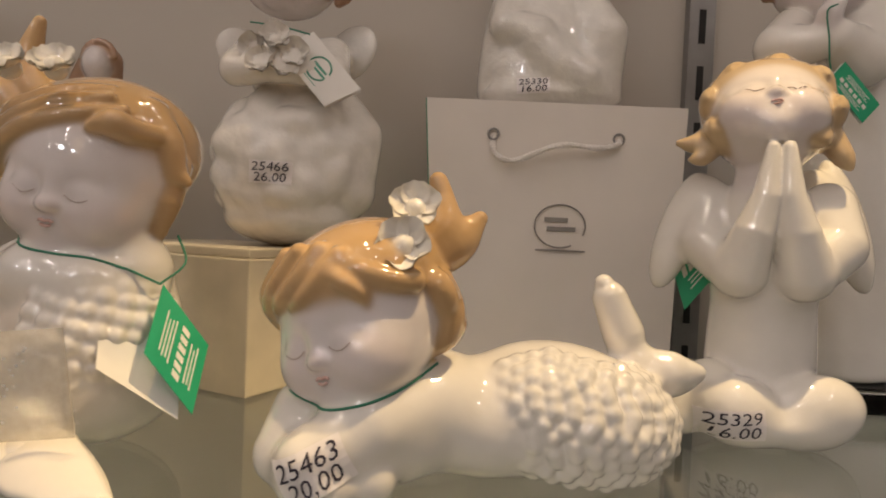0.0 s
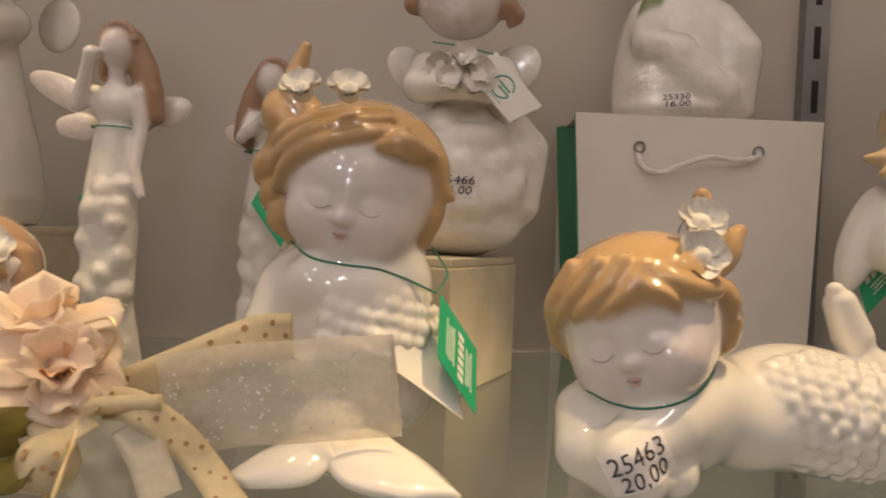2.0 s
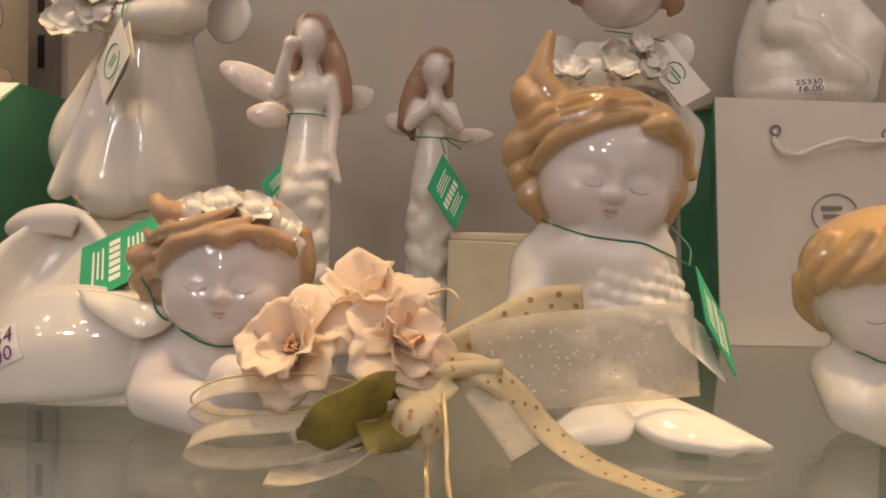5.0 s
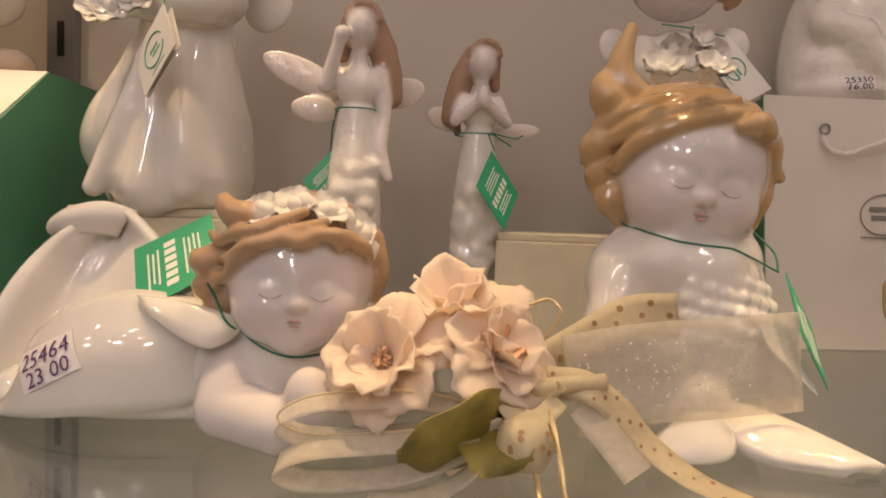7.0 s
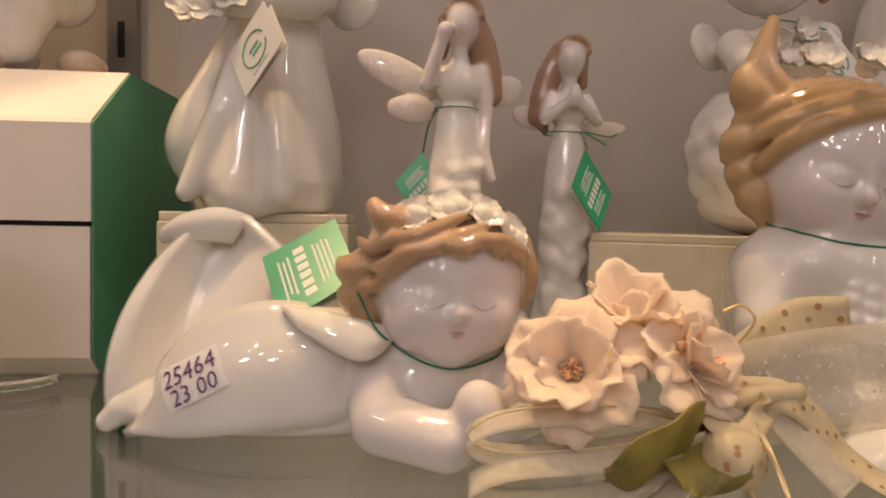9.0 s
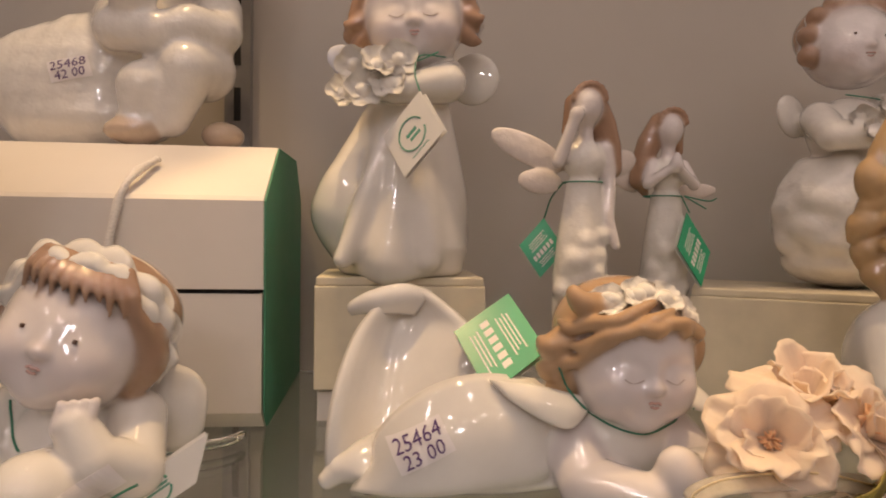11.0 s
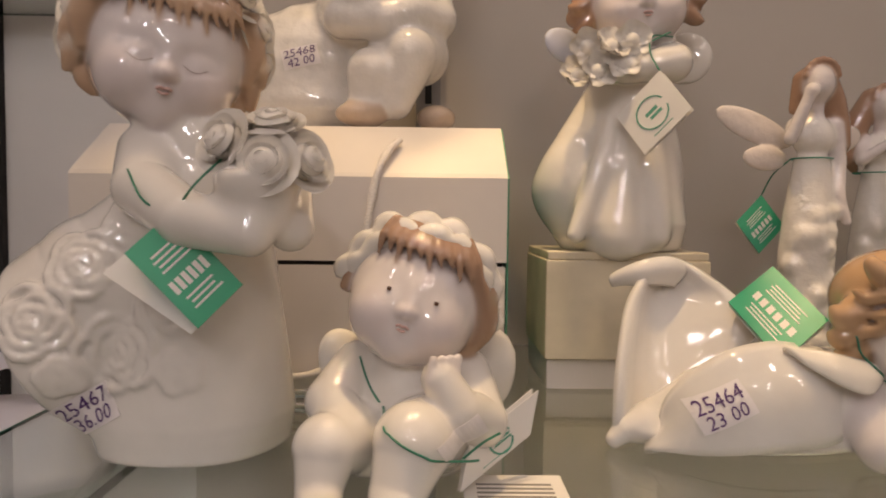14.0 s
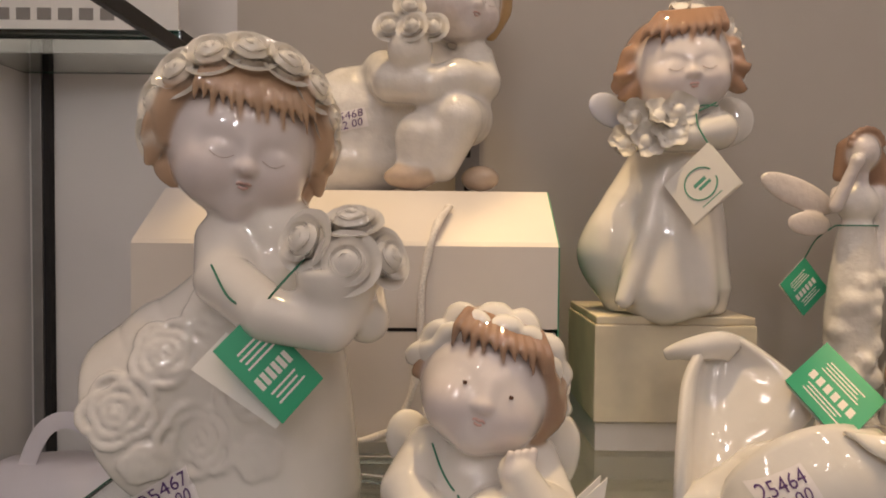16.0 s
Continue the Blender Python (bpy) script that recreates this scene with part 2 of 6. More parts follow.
class Clay:
    """Rounded solids in world metres that melt into one another; skin() gives one mesh, with the glaze colours on it."""

    def __init__(self, step=0.0013, melt=0.004):
        self.step, self.melt, self.solids, self.extra, self.lines = step, melt, [], [], []

    def ball(self, c, r, col=WHITE, turn=(0, 0, 0), melt=None, cut=False, ripple=None):
        r = np.array([r] * 3 if isinstance(r, (int, float)) else r, float)
        m = np.array(Euler([radians(a) for a in turn]).to_matrix())
        c = np.array(c, float)

        def far(p):
            q = (p - c) @ m
            if ripple:
                amp, freq = ripple
                q = q * (1 - amp * np.sin(freq * q[..., :1] / r[0] + 1) * np.sin(freq * q[..., 2:3] / r[2]) / 1.0)
            k0 = np.sqrt(((q / r) ** 2).sum(-1)) + 1e-9
            k1 = np.sqrt(((q / r ** 2) ** 2).sum(-1)) + 1e-9
            return k0 * (k0 - 1) / k1

        reach = np.abs(m) @ r if min(r) > 0 else r
        self.solids.append((far, c - reach, c + reach, col, melt, cut))
        return self

    def limb(self, points, radii, col=WHITE, melt=None, cut=False):
        pts = [np.array(p, float) for p in points]
        rs = [radii] * len(pts) if isinstance(radii, (int, float)) else list(radii)

        def far(p):
            best = None
            for a, b, ra, rb in zip(pts, pts[1:], rs, rs[1:]):
                ba = b - a
                t = np.clip(((p - a) @ ba) / (ba @ ba), 0, 1)
                d = np.sqrt((((p - a) - t[..., None] * ba) ** 2).sum(-1)) - (ra + (rb - ra) * t)
                best = d if best is None else np.minimum(best, d)
            return best

        big = max(rs)
        self.solids.append((far, np.min(pts, 0) - big, np.max(pts, 0) + big, col, melt, cut))
        return self

    def bell(self, at, profile, col=WHITE, squash=1.0, folds=0, depth=0.0, lean=(0, 0), melt=None, turn=0.0, power=1.0):
        """A turned skirt: profile rows of height and radius, from the bottom up."""
        at = np.array(at, float)
        zs, rs = np.array(profile, float).T
        cs, sn = math.cos(radians(turn)), math.sin(radians(turn))

        def far(p):
            q = p - at
            z = q[..., 2]
            x0, y0 = q[..., 0] - lean[0] * z, q[..., 1] - lean[1] * z
            x, y = cs * x0 + sn * y0, (cs * y0 - sn * x0) / squash
            rad = np.interp(z, zs, rs)
            if folds:
                low = np.clip((zs[-1] - z) / (zs[-1] - zs[0]), 0, 1)
                rad = rad * (1 + depth * low ** power * np.sin(folds * np.arctan2(y, x) + 6 * z / zs[-1]))
            d = (np.sqrt(x * x + y * y) - rad) * 0.8 * min(1, squash)
            edge = np.maximum(zs[0] - z, z - zs[-1])
            k = 0.005
            h = np.clip(0.5 - 0.5 * (d - edge) / k, 0, 1)
            return d * (1 - h) + edge * h + k * h * (1 - h)

        big = rs.max() * 1.25 + abs(lean[0]) * zs[-1] + abs(lean[1]) * zs[-1]
        self.solids.append((far, at + [-big, -big, zs[0]], at + [big, big, zs[-1]], col, melt, False))
        return self

    def plane_cut(self, point, normal, lo, hi, melt=0.008):
        """Takes away what lies beyond the plane, inside the box lo to hi."""
        point, normal = np.array(point, float), np.array(Vector(normal).normalized())
        self.solids.append((lambda p: (point - p) @ normal, np.array(lo, float), np.array(hi, float), WHITE, melt, True))
        return self

    def sheet(self, rows, col=WHITE, thick=0.003, n=5):
        """A smooth sheet of cloth through rows of points, with thickness and a round rim."""
        across = [smooth_path(r, n) for r in rows]
        grid = list(zip(*[smooth_path(list(c), n) for c in zip(*across)]))
        h, w = len(grid), len(grid[0])
        top, low = [], []
        for i in range(h):
            for j in range(w):
                du = grid[min(i + 1, h - 1)][j] - grid[max(i - 1, 0)][j]
                dv = grid[i][min(j + 1, w - 1)] - grid[i][max(j - 1, 0)]
                k = du.cross(dv)
                k = k.normalized() if k.length > 1e-12 else Vector((0, -1, 0))
                t = thick * (0.35 if i in (0, h - 1) or j in (0, w - 1) else 0.5)
                top.append(tuple(grid[i][j] + k * t))
                low.append(tuple(grid[i][j] - k * t))
        c = h * w
        faces = []
        for i in range(h - 1):
            for j in range(w - 1):
                q = (i * w + j, i * w + j + 1, (i + 1) * w + j + 1, (i + 1) * w + j)
                faces += [q, tuple(x + c for x in q[::-1])]
        rim = [j for j in range(w)] + [i * w + w - 1 for i in range(1, h)] + [(h - 1) * w + j for j in range(w - 2, -1, -1)] + [i * w for i in range(h - 2, 0, -1)]
        for a, b in zip(rim, rim[1:] + rim[:1]):
            faces.append((b, a, a + c, b + c))
        self.shell(top + low, faces, col)
        return self

    def shell(self, verts, faces, col):
        """Thin pieces (petals, lids of eyes) that are added to the skin."""
        self.extra.append((np.array(verts, float), faces, col))
        return self

    def skin(self, name, label, category="figurine", group="porcelain figurines", base=(0, 0, 0), mat=None):
        h = self.step
        lo = np.min([s[1] for s in self.solids], 0) - 4 * h
        hi = np.max([s[2] for s in self.solids], 0) + 4 * h
        n = np.ceil((hi - lo) / h).astype(int) + 1
        field = np.full(n, 0.05)
        for far, a, b, col, melt, cut in self.solids:
            k = self.melt if melt is None else melt
            i0 = np.clip(np.floor((a - k - 2 * h - lo) / h).astype(int), 0, n - 1)
            i1 = np.clip(np.ceil((b + k + 2 * h - lo) / h).astype(int) + 1, 1, n)
            g = np.stack(np.meshgrid(*[lo[d] + h * np.arange(i0[d], i1[d]) for d in range(3)], indexing="ij"), -1)
            box = tuple(slice(p, q) for p, q in zip(i0, i1))
            d, old = far(g), field[box]
            if cut:
                t = np.clip(0.5 - 0.5 * (old + d) / k, 0, 1)
                field[box] = old * (1 - t) - d * t + k * t * (1 - t)
            else:
                t = np.clip(0.5 + 0.5 * (old - d) / k, 0, 1)
                field[box] = old * (1 - t) + d * t - k * t * (1 - t)
        for pts, way, r, col in self.lines:
            on = []
            for p in pts:
                q = np.array(p) - np.array(way) * 0.02
                for _ in range(80):
                    i = np.clip(np.round((q - lo) / h).astype(int), 0, n - 1)
                    if field[tuple(i)] < h * 0.35:
                        break
                    q = q + np.array(way) * 0.0005
                on.append(tuple(q - np.array(way) * r * 0.2))
            curve_shell(self, on, r, col)
        inside = field < 0
        cells = np.zeros(n - 1, int)
        corners = [(i, j, k) for i in (0, 1) for j in (0, 1) for k in (0, 1)]
        for i, j, k in corners:
            cells += inside[i:n[0] - 1 + i, j:n[1] - 1 + j, k:n[2] - 1 + k]
        live = np.argwhere((cells > 0) & (cells < 8))
        index = np.full(n - 1, -1)
        index[tuple(live.T)] = np.arange(len(live))
        total, count = np.zeros((len(live), 3)), np.zeros(len(live))
        for a in corners:
            for axis in range(3):
                if a[axis]:
                    continue
                b = list(a)
                b[axis] = 1
                fa, fb = field[tuple((live + a).T)], field[tuple((live + b).T)]
                cross = (fa < 0) != (fb < 0)
                t = np.where(cross, fa / np.where(cross, fa - fb, 1), 0)
                at = live + np.array(a) + t[:, None] * (np.array(b) - a)
                total += at * cross[:, None]
                count += cross
        verts = lo + h * total / count[:, None]
        quads = []
        for axis in range(3):
            u, v = (axis + 1) % 3, (axis + 2) % 3
            sl0, sl1 = [slice(None)] * 3, [slice(None)] * 3
            sl0[axis], sl1[axis] = slice(0, -1), slice(1, None)
            flip = inside[tuple(sl0)] != inside[tuple(sl1)]
            e = np.argwhere(flip)
            e = e[(e[:, u] > 0) & (e[:, v] > 0) & (e[:, u] < n[u] - 1) & (e[:, v] < n[v] - 1)]
            ids = []
            for du, dv in ((1, 1), (0, 1), (0, 0), (1, 0)):
                c = e.copy()
                c[:, u] -= du
                c[:, v] -= dv
                ids.append(index[tuple(c.T)])
            q = np.stack(ids, -1)
            out = inside[tuple(e.T)]
            quads.append(np.where(out[:, None], q, q[:, ::-1]))
        quads = np.concatenate(quads)
        # colours: each solid's share falls off with its distance
        near = np.full(len(verts), 9.0)
        fars = []
        for far, a, b, col, melt, cut in self.solids:
            if cut:
                continue
            d = far(verts)
            fars.append((d, col))
            near = np.minimum(near, d)
        tint, weight = np.zeros((len(verts), 3)), np.zeros(len(verts))
        for d, col in fars:
            w = np.exp(-np.clip((d - near) / 0.0008, 0, 40))
            tint += w[:, None] * np.array(col)
            weight += w
        tint /= weight[:, None]
        faces = quads.tolist()
        allv, allc = [verts], [tint]
        at = len(verts)
        for v, f, col in self.extra:
            allv.append(v)
            allc.append(np.tile(np.array(col, float), (len(v), 1)))
            faces += [tuple(i + at for i in q) for q in f]
            at += len(v)
        allv, allc = np.concatenate(allv) - np.array(base), np.concatenate(allc)
        me = bpy.data.meshes.new(name)
        me.from_pydata(allv.tolist(), [], faces)
        att = me.attributes.new("glaze", "FLOAT_COLOR", "POINT")
        att.data.foreach_set("color", np.c_[allc, np.ones(len(allc))].ravel().astype(np.float32))
        me.materials.append(mat or GLAZE)
        me.shade_smooth()
        me.update()
        ob = new(name, me)
        ob.location = base
        return tagged(ob, label, category, group)


def petal_shape(m, a, b, cup=0.3, thick=0.0007, col=WHITE, wave=0.0, na=6, nb=5):
    """A cupped petal, root at the origin, pointing along its y; closed, with thickness. Returns vertices and faces."""
    top, low = [], []
    for i in range(na + 1):
        t = i / na
        half = a * (math.sin(math.pi * (0.08 + 0.62 * t ** 0.8)) ** 0.7)
        for j in range(nb + 1):
            s = 2 * j / nb - 1
            z = cup * b * (t * t) + cup * a * s * s * 0.8 + wave * math.sin(7 * s + 3 * t) * t
            p = Vector((half * s, b * t * (1 - 0.30 * s * s * t), z))
            top.append(m @ p)
            low.append(m @ (p - Vector((0, 0, thick))))
    w = nb + 1
    faces = []
    k = len(top)
    for i in range(na):
        for j in range(nb):
            q = (i * w + j, i * w + j + 1, (i + 1) * w + j + 1, (i + 1) * w + j)
            faces.append(q)
            faces.append(tuple(x + k for x in q[::-1]))
    return [tuple(v) for v in top + low], faces


def blossom(clay, at, way, r, col=WHITE, petals=5, cup=0.35):
    """A small five-petalled porcelain flower."""
    turn = Vector(way).to_track_quat("Z", "Y").to_matrix().to_4x4()
    spin = random.uniform(0, 6)
    for k in range(petals):
        m = Matrix.Translation(at) @ turn @ Matrix.Rotation(spin + 2 * math.pi * k / petals, 4, "Z")
        clay.shell(*petal_shape(m, r * 0.55, r, cup, 0.0009, wave=r * 0.05), col)
    clay.ball(at, r * 0.25, col, melt=0.001)
    clay.ball(Vector(at) - Vector(way).normalized() * r * 0.25, r * 0.5, col, melt=0.003)


def rose(clay, at, way, r, col=WHITE):
    """A rose of curled petals, wound from the heart outward."""
    turn = Vector(way).to_track_quat("Z", "Y").to_matrix().to_4x4()
    place = Matrix.Translation(at) @ turn
    clay.ball(place @ Vector((0, 0, -0.25 * r)), (0.66 * r, 0.66 * r, 0.60 * r), col, melt=0.002)
    clay.ball(place @ Vector((0, 0, 0.12 * r)), (0.22 * r, 0.22 * r, 0.28 * r), col, melt=0.002)
    for ring, (n, rad, tall, tip) in enumerate(((3, 0.20, 0.54, 0.06), (4, 0.42, 0.48, 0.28), (5, 0.64, 0.36, 0.52), (5, 0.84, 0.22, 0.80))):
        for k in range(n):
            a0 = 2 * math.pi * k / n + ring * 0.7
            wide = 2 * math.pi / n * 0.72
            rows = []
            for i in range(5):
                t = i / 4
                row = []
                for j in range(7):
                    s = 2 * j / 6 - 1
                    ang = a0 + s * wide
                    rr = rad * r * (0.75 + 0.25 * t) + tip * r * 0.35 * t ** 2 * (1 - 0.3 * s * s)
                    z = r * (tall * t * (1 - 0.25 * s * s) - 0.1 - 0.12 * ring * (1 - t)) - tip * r * 0.22 * t ** 3
                    row.append(Vector((rr * math.cos(ang), rr * math.sin(ang), z)))
                rows.append(row)
            top = [place @ v for row in rows for v in row]
            thick = 0.0013
            low = [place @ (v + Vector((-v.x, -v.y, 0)).normalized() * thick) if (v.x or v.y) else place @ v for row in rows for v in row]
            faces, w, cnt = [], 7, len(top)
            for i in range(4):
                for j in range(6):
                    q = (i * w + j, i * w + j + 1, (i + 1) * w + j + 1, (i + 1) * w + j)
                    faces += [q, tuple(x + cnt for x in q[::-1])]
            clay.shell([tuple(v) for v in top + low], faces, col)


def curve_shell(clay, points, r, col, sides=5, n=5):
    bm = tube_bm(points, r, sides, n)
    bm.verts.index_update()
    clay.shell([tuple(v.co) for v in bm.verts], [tuple(v.index for v in f.verts) for f in bm.faces], col)
    bm.free()


class Head:
    """A round doll-like head with simple features, in its own axes: right, back and up, in head radii."""

    def __init__(self, clay, c, r, yaw=0, pitch=0, roll=0, face=BISQUE, hair=TAN, cap=True, eyes="shut", bare=False, lids=1.0):
        self.c, self.r, self.clay, self.hair = Vector(c), r, clay, hair
        self.turn = Euler((radians(pitch), radians(roll), radians(yaw))).to_matrix()
        self.deg = (pitch, roll, yaw)
        at = self.at
        if bare:
            return
        warm = tuple(0.91 * a + 0.09 * b for a, b in zip(face, PINK))
        back = tuple(self.turn @ Vector((0, 1, 0)))
        clay.ball(at(0, 0, 0.03), (r, 0.93 * r, 0.92 * r), face, self.deg)
        clay.ball(at(0, -0.30, -0.40), (0.74 * r, 0.58 * r, 0.52 * r), face, self.deg, melt=0.014)
        # the hollow of the eyes, under the brow
        for s in (-1, 1) if eyes == "shut" else ():
            clay.limb([at(0.14 * s, -1.05, -0.04), at(0.34 * s, -1.00, -0.03), at(0.54 * s, -0.90, -0.01)], (0.075 * r, 0.09 * r, 0.06 * r), face, melt=0.009, cut=True)
        for s in (-1, 1):
            clay.ball(at(0.40 * s, -0.62, -0.34), 0.35 * r, warm, melt=0.009)
        clay.limb([at(0, -0.84, 0.10), at(0, -0.96, -0.17)], (0.05 * r, 0.07 * r), face, melt=0.006)
        clay.ball(at(0, -0.995, -0.20), (0.105 * r, 0.10 * r, 0.085 * r), warm, self.deg, melt=0.0025)
        for s in (-1, 1):
            clay.ball(at(0.085 * s, -0.945, -0.215), 0.05 * r, face, melt=0.003)
            clay.ball(at(0.040 * s, -0.955, -0.385), (0.050 * r, 0.045 * r, 0.030 * r), face, self.deg, melt=0.0016)
        clay.ball(at(0, -0.935, -0.455), (0.058 * r, 0.045 * r, 0.030 * r), face, self.deg, melt=0.0016)
        for line in (((-0.085, -0.400), (-0.045, -0.378), (0, -0.388), (0.045, -0.378), (0.085, -0.400)), ((-0.055, -0.435), (0, -0.450), (0.055, -0.435))):
            clay.lines.append(([at(x, -0.9, z) for x, z in line], back, 0.020 * r, (0.66, 0.43, 0.38)))
        clay.ball(at(0, -0.73, -0.68), 0.22 * r, face, melt=0.009)
        for s in (-1, 1):
            if eyes == "shut":
                clay.ball(at(0.31 * s, -0.81, -0.045), (0.155 * r, 0.10 * r, 0.085 * r), face, self.deg, melt=0.004)
                clay.lines.append(([at(s * x, -0.9, -0.075 - 0.055 * math.sin((x - 0.17) / 0.28 * math.pi)) for x in (0.17, 0.24, 0.31, 0.38, 0.45)], back, 0.0085 * r * lids, (0.50, 0.41, 0.37)))
            else:
                clay.lines.append(([at(0.33 * s, -0.9, 0.005), at(0.33 * s, -0.9, 0.03), at(0.33 * s, -0.9, 0.055)], back, 0.034 * r, (0.12, 0.06, 0.04)))
        if cap:
            clay.ball(at(0, 0.24, 0.30), (1.06 * r, 0.95 * r, 0.84 * r), hair, self.deg, melt=0.002)

    def at(self, x, y, z):
        return self.c + self.turn @ Vector((x, y, z)) * self.r

    def lock(self, points, radii, melt=0.002, col=None):
        path = smooth_path(points, 4)
        self.clay.limb([self.at(*p) for p in path], list(np.interp(np.linspace(0, 1, len(path)), np.linspace(0, 1, len(radii)), radii) * self.r), col or self.hair, melt)

    def on_hair(self, x, z, lift=1.0):
        """The point of the hair cap's front over (x, z)."""
        q = 1 - ((x - 0) / 1.06) ** 2 - ((z - 0.30) / 0.84) ** 2
        return (x, 0.24 - 0.95 * lift * math.sqrt(max(0.0, q)), z)

    def strands(self, lines, r=0.05, lift=1.0, col=None):
        """Fine ridges combed over the hair cap, each through a few (x, z) points."""
        for line in lines:
            path = smooth_path([(x, 0, z) for x, z in line], 4)
            pts = [self.on_hair(p.x, p.z, lift) for p in path]
            self.clay.limb([self.at(*p) for p in pts], list(self.r * r * np.sin(np.linspace(0.5, 2.7, len(pts)))), col or self.hair, 0.0012)

    def ruffle(self, start, end, waves, inner=0.90, outer=1.20, tilt=0.44, wave=0.07, col=WHITE, thick=0.10, drop=0.0):
        """A waved band laid round the hair like the brim of a bonnet."""
        rows = []
        count = waves * 4
        for i in range(count + 1):
            a = radians(start + (end - start) * i / count)
            row = []
            for j in range(4):
                f = j / 3
                rad = inner + (outer - inner) * f + wave * f * math.sin(2 * math.pi * i / 4 + 0.6 * math.sin(i * 1.7)) + 0.03 * math.sin(i * 0.9)
                y = 0.06 - tilt * max(0.25, math.cos(a * 0.8)) - 0.10 * math.sin(math.pi * f) + 0.45 * wave * f * math.cos(2 * math.pi * i / 4) + drop
                row.append(self.at(rad * math.sin(a), y, rad * math.cos(a) * 0.96))
            rows.append(row)
        self.clay.sheet(rows, col, thick * self.r, 3)

    def garland(self, n=13, r=0.2, col=WHITE, tilt=0.35, radius=0.98, start=-100, end=100, wide=0.24):
        for k in range(n):
            a = radians(start + (end - start) * k / (n - 1))
            p = self.at(radius * math.sin(a), 0.05 - tilt * math.cos(a), radius * math.cos(a))
            out = (self.turn @ Vector((math.sin(a), -0.75, math.cos(a)))).normalized()
            self.clay.ball(p, (wide * self.r, 0.7 * wide * self.r, 0.8 * wide * self.r), col, melt=0.004)
            for q in range(4):
                m = Matrix.Translation(p + out * 0.04 * self.r) @ (out + Vector((random.uniform(-.6, .6), random.uniform(-.6, .1), random.uniform(-.6, .6)))).to_track_quat("Z", "Y").to_matrix().to_4x4() @ Matrix.Rotation(random.uniform(0, 6.28), 4, "Z")
                self.clay.shell(*petal_shape(m, 0.95 * r * self.r, 1.15 * r * self.r, 0.35, 0.0016, wave=0.10 * r * self.r), col)


def scales(clay, c, r, turn, rows, rad, span=(0, 360), up=(-10, 75), col=WHITE):
    """Overlapping knobs laid in staggered rows over an ellipsoid."""
    m = Euler([radians(a) for a in turn]).to_matrix()
    for i in range(rows):
        lat = radians(up[0] + (up[1] - up[0]) * i / max(1, rows - 1))
        n = max(3, int(2 * math.pi * math.cos(lat) * max(r) / (1.95 * rad)))
        for k in range(n):
            deg = 360 * (k + 0.5 * (i % 2)) / n
            if not span[0] <= deg <= span[1]:
                continue
            lon = radians(deg)
            p = Vector((r[0] * math.cos(lat) * math.cos(lon), r[1] * math.cos(lat) * math.sin(lon), r[2] * math.sin(lat)))
            q = Vector(c) + m @ p
            if q.z > 0.004:
                clay.ball(q + Vector([random.uniform(-0.0007, 0.0007) for _ in "xyz"]), rad * random.uniform(0.86, 1.08), col, melt=0.0020)

# ---- the cabinet ----
structure("wall_back", box_bm((-0.60, 0.5, -0.45), (0.95, 0.52, 1.0)), WALL, "beige-grey laminate back panel of the cabinet")
# same panel as wall_back; cool light in the corner bay painted as a paler colour
structure("wall_back_bay", box_bm((-0.84, 0.5, -0.45), (-0.60, 0.52, 1.0)), SIDE, "back panel of the corner bay, paled for the cool light on it")
structure("wall_side", box_bm((-0.84, -0.06, -0.45), (-0.805, 0.5, 1.0)), SIDE, "pale grey side panel of the cabinet")
structure("wall_side_right", box_bm((0.95, -0.06, -0.45), (0.985, 0.52, 1.0)), SIDE, "pale grey side panel of the cabinet")
structure("ceiling", box_bm((-0.84, -0.06, 1.0), (0.985, 0.52, 1.02)), SIDE, "pale cabinet top board")
structure("floor", box_bm((-0.84, -0.06, -0.47), (0.985, 0.52, -0.45)), SIDE, "pale cabinet bottom board")
SHOP = material("shop_paint", (0.60, 0.55, 0.50), 0.8, vary=0.06, scale=2)
structure("wall_shop_back", box_bm((-2.6, -2.6, -1.2), (2.6, -2.55, 1.8)), SHOP, "plain painted shop wall behind the viewer")
structure("wall_shop_left", box_bm((-2.6, -2.55, -1.2), (-2.55, 0.55, 1.8)), SHOP, "plain painted shop wall")
structure("wall_shop_right", box_bm((2.55, -2.55, -1.2), (2.6, 0.55, 1.8)), SHOP, "plain painted shop wall")
structure("wall_shop_front", box_bm((-2.55, 0.525, -1.2), (2.55, 0.55, 1.8)), SHOP, "plain painted shop wall behind the cabinet")
structure("trim_plinth", box_bm((-0.83, -0.02, -1.2), (0.975, 0.52, -0.472)), SIDE, "pale plinth that carries the cabinet")
structure("ceiling_shop", box_bm((-2.6, -2.6, 1.8), (2.6, 0.6, 1.85)), SHOP, "plain painted shop ceiling")
structure("floor_shop", box_bm((-2.6, -2.6, -1.25), (2.6, 0.6, -1.2)), SHOP, "plain shop floor")


def upright(x, label):
    rail = empty("upright", (x, 0.4995, -0.45), label, "upright", "slotted uprights")
    bm = bmesh.new()
    for lo, hi in (((-0.0115, -0.012, 0), (-0.0095, 0, 1.45)), ((0.0095, -0.012, 0), (0.0115, 0, 1.45)), ((-0.0095, -0.012, 0), (0.0095, -0.0105, 1.45))):
        b = box_bm(lo, hi)
        me = bpy.data.meshes.new("tmp")
        b.to_mesh(me)
        b.free()
        bm.from_mesh(me)
        bpy.data.meshes.remove(me)
    part("rail", bm, STEEL, rail)
    return rail


